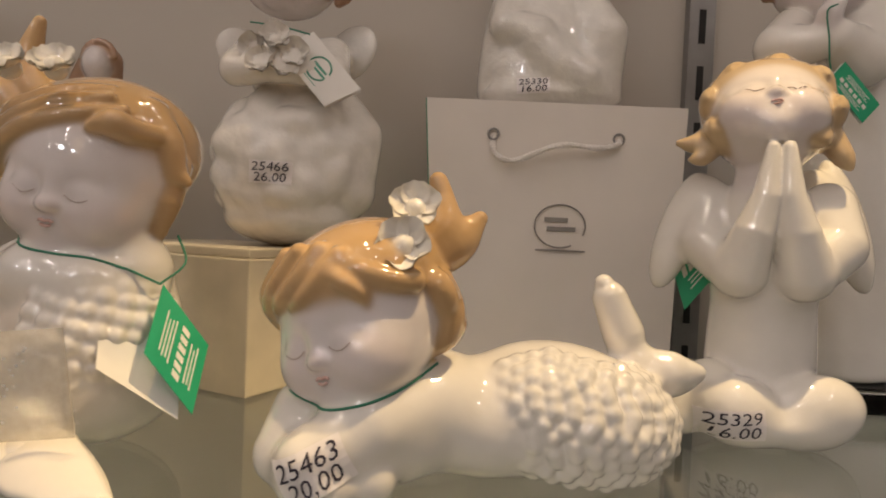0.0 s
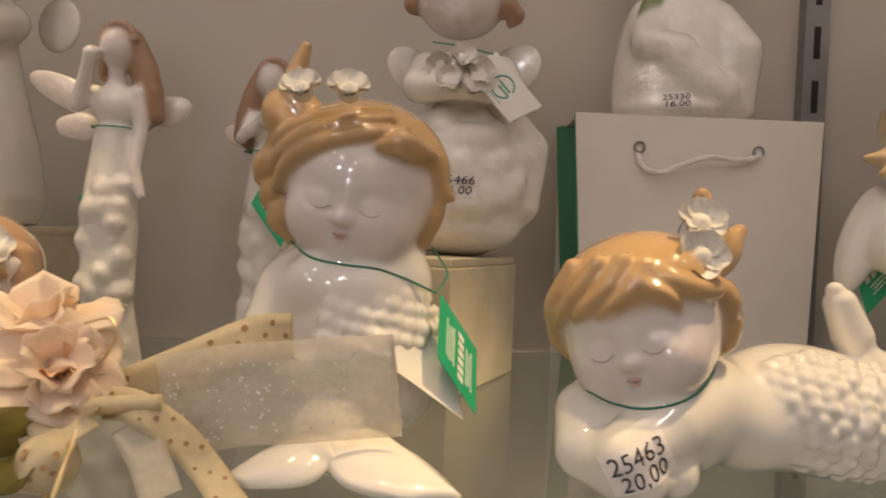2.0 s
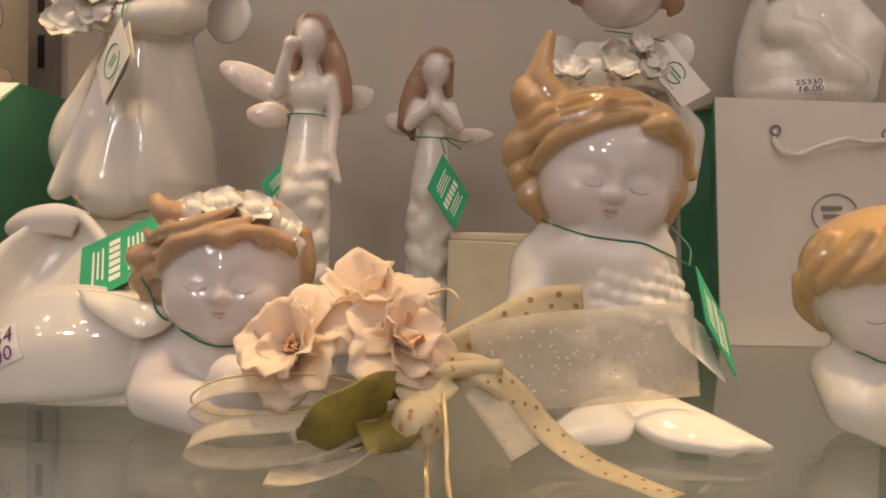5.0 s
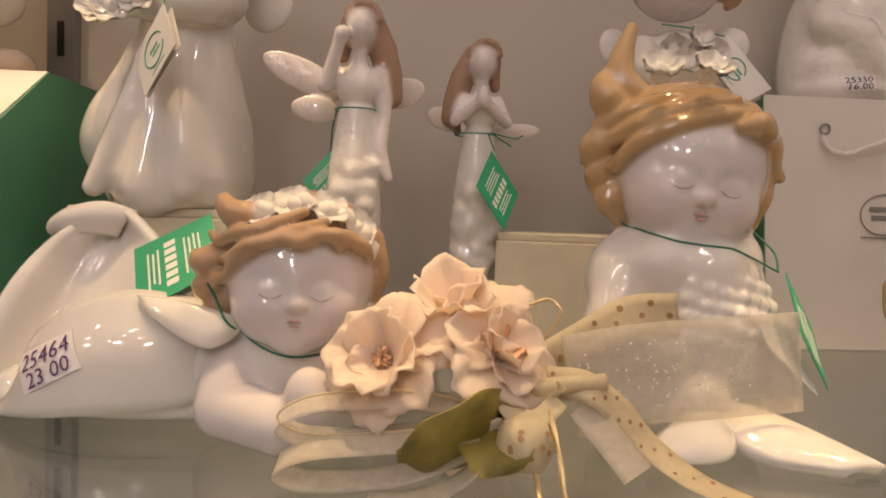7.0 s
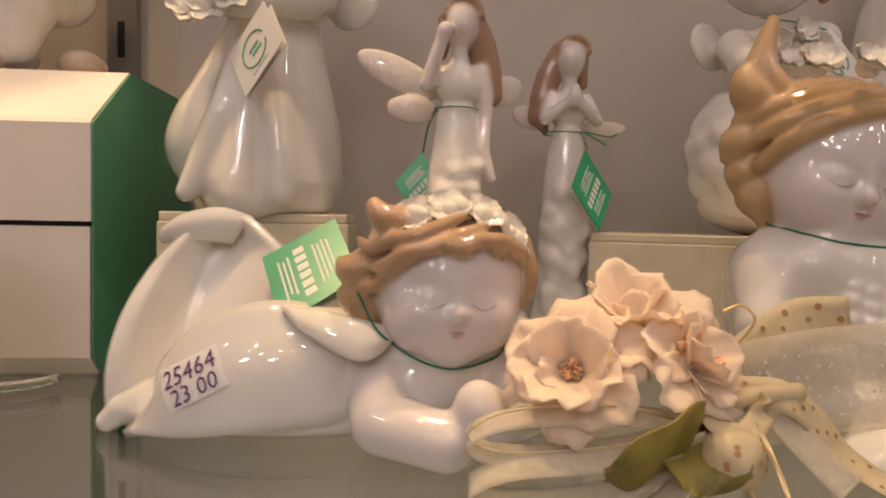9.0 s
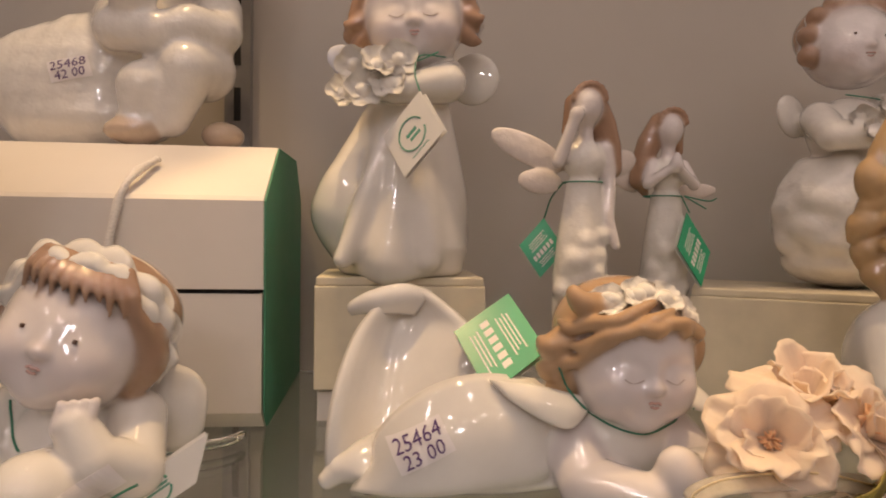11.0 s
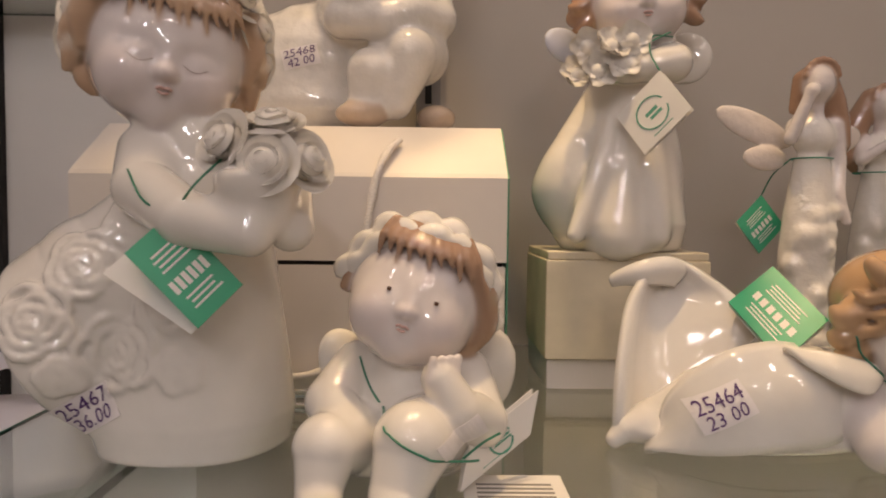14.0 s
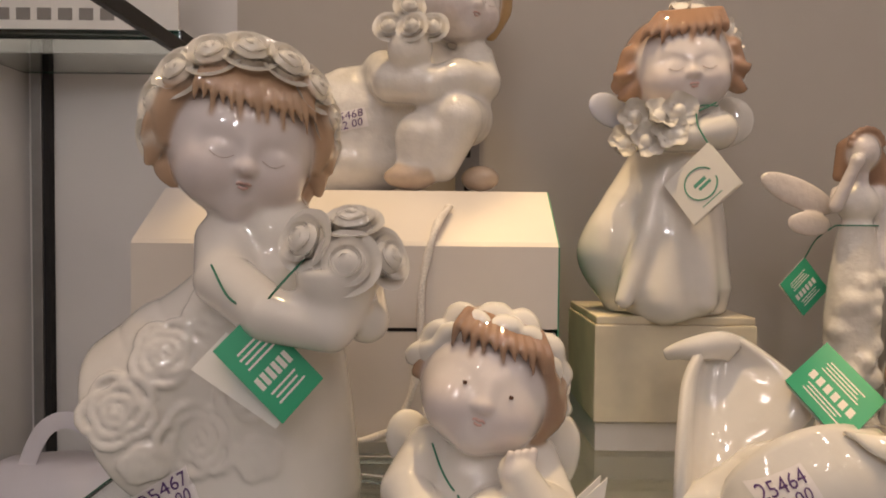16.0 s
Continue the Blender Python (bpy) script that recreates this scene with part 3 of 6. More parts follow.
slot_mesh = None
for x in (0.4555, -0.374):
    rail = upright(x, "grey slotted steel shelf upright on the back panel")
    # each slot is a black plate on the rail, painting the opening's inner shade
    for k in range(29):
        z = 0.281 - 0.6 + 0.05 * k + (0.0 if x > 0 else -0.003) + 0.45
        if slot_mesh is None:
            first = part("slot", box_bm((-0.003, -0.0128, 0), (0.003, -0.0119, 0.03), 0.0004), SLOT, rail)
            slot_mesh = first.data
            ob = first
        else:
            ob = new("slot", slot_mesh)
            ob.parent = rail
        ob.location = (0, 0, z)


corner = empty("corner_profile", (-0.788, 0.4995, -0.45), "dark metal corner profile between the cabinet panels", "profile")
part("rail", box_bm((-0.009, -0.010, 0), (0.001, 0, 1.45), 0.0008), STEEL, corner)
# second, black tone of the profile, beside the rail
part("seal", box_bm((0.0012, -0.008, 0), (0.008, 0, 1.45), 0.0008), SLOT, corner, "black strip along the corner profile")


def glass_shelf(name, x0, x1, y0, y1, z, label):
    ob = empty(name, (0, 0, 0), label, "shelf", "glass shelves")
    pane = part("pane", box_bm((x0, y0, z - 0.008), (x1, y1, z), 0.0008), GLASS, ob)
    pane.visible_shadow = False
    return ob


SHELF_X = -0.604
main = glass_shelf("glass_shelf", SHELF_X, 0.94, 0.02, 0.485, 0.0, "long clear glass shelf that carries the figurines")
part("edge", box_bm((SHELF_X - 0.0012, 0.02, -0.008), (SHELF_X, 0.485, 0.0)), GLASS_EDGE, main, "dark green polished glass edge")
part("front_edge", box_bm((SHELF_X, 0.0188, -0.008), (0.94, 0.02, 0.0)), GLASS_EDGE, main, "dark green polished glass edge")
upper = glass_shelf("glass_shelf", -0.803, SHELF_X, 0.37, 0.487, 0.313, "upper clear glass shelf in the corner bay")
part("edge", box_bm((SHELF_X, 0.37, 0.305), (SHELF_X + 0.002, 0.487, 0.313)), BLACKMETAL, upper, "black edge")
part("back_edge", box_bm((-0.803, 0.487, 0.305), (SHELF_X, 0.4885, 0.313)), GLASS_EDGE, upper, "green polished glass edge")
upper.children[0].visible_shadow = True
lower = glass_shelf("glass_shelf", -0.803, SHELF_X - 0.004, 0.04, 0.487, -0.085, "lower clear glass shelf in the corner bay")
bracket = part("shelf_bracket", box_bm((SHELF_X - 0.003, 0.10, 0.293), (SHELF_X + 0.003, 0.4995, 0.3045), 0.001), BLACKMETAL, None)
tagged(bracket, "black metal bracket under the corner glass shelf", "bracket")
# board of the compartment below, seen through the glass
structure("floor_lower", box_bm((-0.80, 0.02, -0.30), (0.94, 0.498, -0.288)), material("grey_board", (0.26, 0.27, 0.27), 0.5, vary=0.06, scale=8), "grey board under the glass shelf")

# ---- boxes and bags ----


def prism_bm(profile, x0, x1):
    """A solid with the (y, z) outline from x0 to x1."""
    bm = bmesh.new()
    a = [bm.verts.new((x0, y, z)) for y, z in profile]
    b = [bm.verts.new((x1, y, z)) for y, z in profile]
    bm.faces.new(a)
    bm.faces.new(b[::-1])
    n = len(profile)
    for i in range(n):
        bm.faces.new((a[i], b[i], b[(i + 1) % n], a[(i + 1) % n]))
    bmesh.ops.recalc_face_normals(bm, faces=bm.faces[:])
    return bm


def house_box():
    thing = empty("gift_box", (-0.4635, 0.39, 0.0), "white card gift box with a green end and sloped lid", "gift box")
    x0, x1 = -0.1455, 0.1455
    low = [(-0.078, 0.0), (-0.090, 0.012), (-0.090, 0.0885), (0.095, 0.0885), (0.095, 0.0)]
    high = [(-0.0905, 0.0915), (-0.0905, 0.148), (-0.088, 0.151), (-0.042, 0.183), (-0.034, 0.1885), (0.060, 0.1895), (0.0955, 0.155), (0.0955, 0.0915)]
    part("body", prism_bm(low, x0, x1), PAPER, thing)
    part("lid", prism_bm(high, x0 - 0.0008, x1 + 0.0008), PAPER, thing)
    # black slab that paints the shade inside the slit
    part("gap", box_bm((x0 + 0.002, -0.087, 0.0883), (x1 - 0.002, 0.09, 0.0918)), SLOT, thing, "dark gap under the lid")
    for x in (x1 + 0.001,):
        part("end_panel", prism_bm([(-0.078, 0.0), (-0.0895, 0.012), (-0.0895, 0.148), (-0.034, 0.188), (0.060, 0.189), (0.095, 0.155), (0.095, 0.0)], x, x + 0.001), GREENPAPER, thing, "green card end")
    return thing


house_box()


def cream_box(at, size, label, turn=0.0, slab=0.0):
    thing = empty("box", at, label, "box", turn=turn)
    w, d, h = size
    part("carton", box_bm((-w / 2, -d / 2, slab), (w / 2, d / 2, h - 0.006), 0.0012), CREAMBOX, thing)
    part("flap", box_bm((-w / 2 + 0.001, -d / 2 + 0.001, h - 0.0058), (w / 2 - 0.001, d / 2 - 0.001, h), 0.0012), CREAMBOX, thing)
    if slab:
        part("base", box_bm((-w / 2 + 0.002, -d / 2 + 0.004, 0), (w / 2 - 0.002, d / 2 - 0.002, slab - 0.0008), 0.0008), PAPER, thing, "white card base")
    return thing


cream_box((-0.229, 0.368, 0), (0.116, 0.10, 0.0985), "cream marbled card box on a white base under a figurine", slab=0.022)
cream_box((0.0825, 0.3735, 0), (0.140, 0.115, 0.0895), "plain cream card box under a figurine", turn=-28)


def carrier_bag(at, w, d, h, label, green_side=True):
    thing = empty("gift_bag", at, label, "gift bag", turn=0)
    flare = 0.010
    bm = bmesh.new()
    f = [bm.verts.new(p) for p in ((-w / 2 + 0.014, 0, 0), (w / 2 - 0.004, 0, 0), (w / 2, -0.002, h), (-w / 2, 0.0, h))]
    g = [bm.verts.new(v.co + Vector((0, 0.0012, 0))) for v in f]
    bm.faces.new(f)
    bm.faces.new(g[::-1])
    for i in range(4):
        bm.faces.new((f[i], g[i], g[(i + 1) % 4], f[(i + 1) % 4]))
    bmesh.ops.recalc_face_normals(bm, faces=bm.faces[:])
    part("front_panel", bm, PAPER, thing)
    for s, lo, hi in ((-1, -w / 2 + 0.014, -w / 2), (1, w / 2 - 0.005, w / 2 - 0.001)):
        bm = bmesh.new()
        rows = []
        for k in range(7):
            t = k / 6
            x = lo + (hi - lo) * t
            rows.append([bm.verts.new((x, 0.0013, h * t)), bm.verts.new((x - s * 0.006 - s * 0.010 * t, d * 0.5, h * t)), bm.verts.new((x, d, h * t))])
        for a, b in zip(rows, rows[1:]):
            for i in range(2):
                bm.faces.new((a[i], a[i + 1], b[i + 1], b[i]))
        ob = part("gusset", bm, GREENPAPER, thing, "folded green side")
        mod = ob.modifiers.new("card", "SOLIDIFY")
        mod.thickness = 0.001
    part("back_panel", box_bm((-w / 2 + 0.003, d, 0), (w / 2 - 0.003, d + 0.0012, h)), PAPER, thing)
    part("bottom", box_bm((-w / 2 + 0.016, 0.002, 0), (w / 2 - 0.006, d - 0.001, 0.001)), PAPER, thing)
    top_card = part("top_card", box_bm((-w / 2 + 0.004, 0.002, h - 0.002), (w / 2 - 0.004, d - 0.001, h - 0.0005)), PAPER, thing)
    for x in (-w * 0.24, w * 0.24):
        part("eyelet", tube_bm([(x + 0.004 * math.cos(a), -0.0022, h - 0.026 + 0.004 * math.sin(a)) for a in np.linspace(0, 6.28, 9)], 0.0009), STEEL, thing)
    part("handle", tube_bm([(-w * 0.24, 0.001, h - 0.026), (-w * 0.235, -0.004, h - 0.040), (-w * 0.16, -0.008, h - 0.046), (0, -0.013, h - 0.034), (w * 0.16, -0.008, h - 0.034), (w * 0.235, -0.004, h - 0.030), (w * 0.24, 0.001, h - 0.026)], 0.0022, 8, 10, twist=0.8), CORD, thing, "twisted white cord handle")
    # emblem: an open oval with plain strokes
    part("emblem", tube_bm([(0.006 + 0.0195 * math.cos(a), -0.0022, h - 0.094 + 0.0165 * math.sin(a)) for a in np.linspace(-0.4, 5.2, 18)], 0.0006, 4, 2), GREYINK, thing, "grey printed oval emblem")
    for k, (x0, x1, z) in enumerate(((-0.006, 0.012, -0.091), (-0.004, 0.018, -0.098), (-0.012, 0.026, -0.1135))):
        part("emblem_bar", box_bm((x0, -0.0024, h + z), (x1, -0.0019, h + z + (0.0035 if k < 2 else 0.0014))), GREYINK, thing, "grey printed bar")
    return thing


carrier_bag((0.3155, 0.405, 0), 0.200, 0.075, 0.2065, "white paper gift bag with green sides and a cord handle")
cords = part("cord_loop", tube_bm([(-0.392, 0.330, 0.176), (-0.402, 0.303, 0.158), (-0.410, 0.296, 0.12), (-0.412, 0.295, 0.07), (-0.424, 0.293, 0.030), (-0.448, 0.292, 0.016), (-0.50, 0.292, 0.012)], 0.0026, 8, 10, twist=0.8), CORD, None, smooth=True)
tagged(cords, "white twisted cord hanging over the front of the gift box", "cord")
dish = bmesh.new()
tube_bm([(-0.40 + 0.075 * math.cos(a), 0.275 + 0.03 * math.sin(a), 0.006) for a in np.linspace(math.pi, 2 * math.pi, 12)], 0.003, 8, 4, dish)
tube_bm([(-0.49, 0.285, 0.004), (-0.43, 0.283, 0.006), (-0.36, 0.285, 0.004)], 0.003, 8, 4, dish)
tagged(part("clear_stand", dish, GLASS, None, smooth=True), "clear plastic stand lying on the glass shelf", "stand")


def plastic_bag():
    thing = empty("carrier_bag", (-0.690, 0.355, -0.085), "lilac-white plastic carrier bag with a looped handle", "carrier bag")
    bm = bmesh.new()
    rows = []
    for i in range(7):
        t = i / 6
        row = []
        for k in range(16):
            a = 2 * math.pi * k / 16
            w = 0.075 - 0.025 * t
            row.append(bm.verts.new((w * math.cos(a) + 0.004 * math.sin(3 * a + 5 * t), (0.05 - 0.03 * t) * math.sin(a) + 0.003 * math.sin(5 * a), 0.062 * t)))
        rows.append(row)
    for a, b in zip(rows, rows[1:]):
        for k in range(16):
            bm.faces.new((a[k], a[(k + 1) % 16], b[(k + 1) % 16], b[k]))
    bm.faces.new(rows[0][::-1])
    bm.faces.new(rows[-1])
    part("body", bm, PLASTIC, thing, smooth=True)
    part("handle", strip_bm([(-0.026, -0.01, 0.050), (-0.014, -0.012, 0.078), (-0.004, -0.012, 0.092), (0.012, -0.012, 0.097), (0.032, -0.012, 0.086), (0.048, -0.01, 0.060), (0.052, -0.008, 0.045)], 0.013, [(1, 0, -0.2), (1, 0, -0.5), (0.6, 0, -1), (0, 0, -1), (-0.6, 0, -0.8), (-1, 0, -0.4), (-1, 0, -0.2)], 0.001), PLASTIC, thing)
    return thing


plastic_bag()


def shelf_card():
    thing = empty("name_card", (-0.70, 0.42, 0.313), "cream display card with printed grey lettering on the upper shelf", "card")
    part("card", box_bm((-0.12, -0.001, 0), (0.075, 0.001, 0.10), 0.0004), TAGWHITE, thing)
    for k in range(8):
        part("print_bar", box_bm((-0.10 + k * 0.018, -0.0016, 0.022), (-0.088 + k * 0.018, -0.001, 0.032)), GREYINK, thing, "grey printed bar")
    return thing


shelf_card()

# ---- porcelain figurines ----


def lying_mermaid():
    c = Clay(0.00105, 0.005)
    h = Head(c, (0.198, 0.172, 0.069), 0.0345, yaw=-30, pitch=12, roll=-16, hair=TAN)
    # smooth cap of hair with a soft scalloped fringe
    c.ball(h.at(0.02, 0.05, 0.50), (1.04 * h.r, 0.92 * h.r, 0.62 * h.r), TAN, h.deg, 0.004)
    h.lock([(-0.55, -0.30, 0.95), (-0.86, -0.44, 0.60), (-1.00, -0.30, 0.28), (-1.02, -0.14, -0.05)], (0.12, 0.13, 0.12, 0.05))
    h.lock([(-0.15, -0.55, 0.96), (-0.50, -0.70, 0.66), (-0.78, -0.60, 0.44), (-0.90, -0.46, 0.24)], (0.12, 0.12, 0.10, 0.03))
    h.lock([(0.15, -0.58, 0.92), (-0.12, -0.78, 0.66), (-0.40, -0.80, 0.50), (-0.60, -0.74, 0.38)], (0.12, 0.11, 0.10, 0.03))
    h.lock([(0.40, -0.60, 0.82), (0.20, -0.78, 0.62), (-0.04, -0.86, 0.48), (-0.24, -0.86, 0.40)], (0.10, 0.11, 0.09, 0.03))
    h.lock([(0.25, -0.70, 0.70), (0.46, -0.76, 0.54), (0.60, -0.70, 0.38), (0.62, -0.68, 0.24)], (0.10, 0.11, 0.10, 0.04))
    h.lock([(0.45, -0.58, 0.72), (0.70, -0.58, 0.54), (0.88, -0.42, 0.38), (1.00, -0.24, 0.30)], (0.10, 0.12, 0.13, 0.14))
    h.strands([[(-0.75, 0.62), (-0.2, 0.92), (0.5, 0.98)], [(-0.6, 0.52), (0.0, 0.78), (0.7, 0.80)], [(-0.85, 0.45), (-0.4, 0.70), (0.1, 0.70)]], 0.06, 1.02)
    k = Head(c, h.c, h.r, hair=TAN, bare=True)
    # upswept tuft with two tips
    k.lock([(0.45, 0.0, 0.75), (0.78, 0.12, 0.90), (0.92, 0.2, 1.20), (0.90, 0.25, 1.48), (0.84, 0.26, 1.68)], (0.30, 0.28, 0.22, 0.15, 0.12))
    k.lock([(0.72, 0.1, 0.72), (1.02, 0.2, 0.85), (1.22, 0.26, 1.06), (1.38, 0.28, 1.24)], (0.30, 0.26, 0.17, 0.10))
    k.lock([(0.90, 0.15, 1.05), (1.05, 0.22, 1.0), (1.15, 0.25, 0.98)], (0.2, 0.2, 0.16), 0.008)
    # curls before the ear
    k.lock([(0.62, -0.30, 0.52), (0.86, -0.40, 0.44), (0.96, -0.36, 0.26), (0.84, -0.36, 0.20)], (0.18, 0.20, 0.18, 0.12))
    k.lock([(0.84, -0.1, 0.42), (1.00, -0.22, 0.16), (0.98, -0.24, -0.12), (0.82, -0.24, -0.34)], (0.26, 0.22, 0.20, 0.10))
    k.lock([(0.92, 0.0, 0.2), (1.08, -0.12, -0.02), (1.02, -0.14, -0.26)], (0.2, 0.18, 0.09))
    h.lock([(-0.98, -0.05, 0.35), (-1.06, -0.06, 0.0), (-0.95, -0.02, -0.38)], (0.2, 0.17, 0.08))
    blossom(c, (0.2185, 0.160, 0.1145), (-0.05, -0.85, 0.5), 0.0108, CREAM, 5)
    blossom(c, (0.2150, 0.150, 0.1000), (-0.1, -0.9, 0.35), 0.0112, CREAM, 5)
    # folded arms, shoulders and back
    c.limb([(0.226, 0.168, 0.034), (0.205, 0.150, 0.030), (0.184, 0.141, 0.018), (0.190, 0.138, 0.011)], (0.017, 0.0155, 0.0135, 0.011), WHITE)
    c.limb([(0.184, 0.146, 0.012), (0.206, 0.145, 0.011)], (0.012, 0.010), WHITE)
    c.limb([(0.176, 0.172, 0.028), (0.172, 0.156, 0.016), (0.182, 0.144, 0.012)], (0.014, 0.013, 0.011), WHITE)
    c.ball((0.228, 0.182, 0.029), (0.034, 0.030, 0.026), WHITE)
    c.ball((0.205, 0.172, 0.022), (0.034, 0.030, 0.022), WHITE)
    c.ball((0.252, 0.187, 0.024), (0.034, 0.032, 0.024), WHITE)
    c.ball((0.286, 0.190, 0.028), (0.047, 0.036, 0.0305), WHITE, (0, 10, 0), 0.008)
    scales(c, (0.290, 0.188, 0.0275), (0.0458, 0.0346, 0.0290), (4, 10, 8), 12, 0.0041, (196, 395), (-42, 62))
    # forked tail fin behind the hump
    c.limb([(0.318, 0.197, 0.030), (0.322, 0.203, 0.046)], (0.016, 0.009), WHITE)
    c.limb([(0.321, 0.203, 0.046), (0.316, 0.204, 0.062), (0.309, 0.204, 0.078), (0.306, 0.204, 0.0845)], (0.0075, 0.0098, 0.0080, 0.0045), WHITE)
    c.limb([(0.322, 0.203, 0.046), (0.336, 0.200, 0.045), (0.350, 0.198, 0.046)], (0.0100, 0.0100, 0.0030), WHITE)
    c.ball((0.336, 0.200, 0.043), (0.016, 0.006, 0.009), WHITE, (0, -6, 0))
    return c.skin("mermaid_figurine", "cream porcelain baby mermaid lying down, tan hair with two flowers", base=(0.25, 0.17, 0))


def seated_mermaid():
    c = Clay(0.00105, 0.005)
    h = Head(c, (0.068, 0.213, 0.126), 0.0385, yaw=-4, pitch=13, roll=9, hair=TAN)
    k = Head(c, h.c, h.r, hair=TAN, bare=True)
    c.ball(k.at(0.02, 0.10, 0.46), (1.02 * h.r, 0.90 * h.r, 0.64 * h.r), TAN, (0, 12, 0), 0.003)
    # fringe swept up from the temple to a tip over the brow
    k.lock([(-1.02, -0.26, 0.00), (-0.84, -0.56, 0.26), (-0.45, -0.76, 0.46), (0.10, -0.78, 0.60), (0.55, -0.64, 0.68)], (0.11, 0.12, 0.11, 0.10, 0.07))
    k.lock([(-1.12, -0.12, 0.28), (-0.80, -0.50, 0.50), (-0.25, -0.66, 0.70), (0.35, -0.58, 0.82)], (0.12, 0.13, 0.12, 0.08))
    k.lock([(-1.14, -0.02, 0.52), (-0.76, -0.38, 0.70), (-0.15, -0.50, 0.86), (0.3, -0.4, 0.94)], (0.15, 0.14, 0.12, 0.06))
    k.lock([(0.30, -0.84, 0.46), (0.52, -0.82, 0.50), (0.66, -0.70, 0.44), (0.84, -0.50, 0.40)], (0.08, 0.17, 0.16, 0.12))
    k.lock([(-0.80, 0.0, 0.60), (-1.08, -0.05, 0.86), (-1.16, -0.03, 1.06), (-1.06, 0, 1.22)], (0.30, 0.24, 0.15, 0.08))
    k.lock([(-0.72, 0.0, 0.85), (-0.92, 0.0, 1.15), (-0.90, 0, 1.45), (-0.80, 0, 1.80)], (0.28, 0.22, 0.15, 0.08))
    k.lock([(-0.85, 0.1, 0.3), (-1.20, -0.02, 0.28), (-1.34, 0.0, 0.08)], (0.30, 0.22, 0.08))
    k.lock([(-0.85, 0.05, 0.05), (-1.14, 0.0, -0.08), (-1.20, 0.0, -0.28)], (0.28, 0.20, 0.08))
    k.lock([(-0.85, 0.05, -0.2), (-1.02, -0.06, -0.42), (-0.90, -0.08, -0.66)], (0.26, 0.20, 0.08))
    k.lock([(0.66, -0.2, 0.66), (0.92, -0.30, 0.35), (0.98, -0.28, 0.05), (1.14, -0.28, -0.08)], (0.24, 0.19, 0.16, 0.07))
    k.lock([(0.90, -0.1, 0.1), (0.90, -0.22, -0.3), (0.84, -0.22, -0.66)], (0.22, 0.18, 0.08))
    blossom(c, (0.0415, 0.183, 0.1690), (-0.1, -0.75, 0.7), 0.0100, CREAM, 5)
    blossom(c, (0.0635, 0.180, 0.1690), (0.1, -0.70, 0.7), 0.0100, CREAM, 5)
    c.ball((0.062, 0.216, 0.060), (0.041, 0.035, 0.040), WHITE)
    c.ball((0.040, 0.208, 0.072), (0.020, 0.019, 0.022), WHITE, melt=0.010)
    c.ball((0.088, 0.206, 0.080), (0.017, 0.019, 0.019), WHITE, melt=0.008)
    c.ball((0.050, 0.190, 0.078), (0.016, 0.012, 0.014), WHITE, melt=0.008)
    c.ball((0.072, 0.188, 0.076), (0.016, 0.012, 0.014), WHITE, melt=0.008)
    c.limb([(0.034, 0.204, 0.074), (0.025, 0.190, 0.050), (0.046, 0.174, 0.040)], (0.012, 0.0125, 0.010), WHITE, 0.010)
    c.ball((0.066, 0.207, 0.032), (0.044, 0.038, 0.032), WHITE)
    c.ball((0.071, 0.207, 0.046), (0.0390, 0.0360, 0.0430), WHITE, (0, 14, 0))
    scales(c, (0.071, 0.207, 0.046), (0.0380, 0.0350, 0.0420), (0, 14, 0), 12, 0.0043, (240, 400), (-55, 62))
    c.limb([(0.050, 0.190, 0.016), (0.060, 0.172, 0.013), (0.068, 0.158, 0.010)], (0.022, 0.018, 0.009), WHITE)
    # two leaf-shaped fins lying on the glass
    c.sheet([[(0.064, 0.166, 0.016), (0.074, 0.166, 0.019), (0.086, 0.162, 0.016)], [(0.064, 0.150, 0.009), (0.080, 0.150, 0.014), (0.100, 0.150, 0.012)],
             [(0.074, 0.136, 0.004), (0.090, 0.137, 0.009), (0.110, 0.140, 0.008)], [(0.100, 0.126, 0.003), (0.109, 0.127, 0.005), (0.118, 0.129, 0.004)]], WHITE, 0.006)
    c.sheet([[(0.070, 0.164, 0.016), (0.062, 0.164, 0.018), (0.054, 0.166, 0.014)], [(0.066, 0.148, 0.009), (0.054, 0.148, 0.014), (0.038, 0.152, 0.011)],
             [(0.058, 0.138, 0.004), (0.044, 0.138, 0.009), (0.028, 0.144, 0.006)], [(0.036, 0.134, 0.003), (0.031, 0.135, 0.005), (0.026, 0.138, 0.004)]], WHITE, 0.006)
    return c.skin("mermaid_figurine", "white porcelain baby mermaid sitting, tan hair with white flowers", base=(0.065, 0.19, 0))


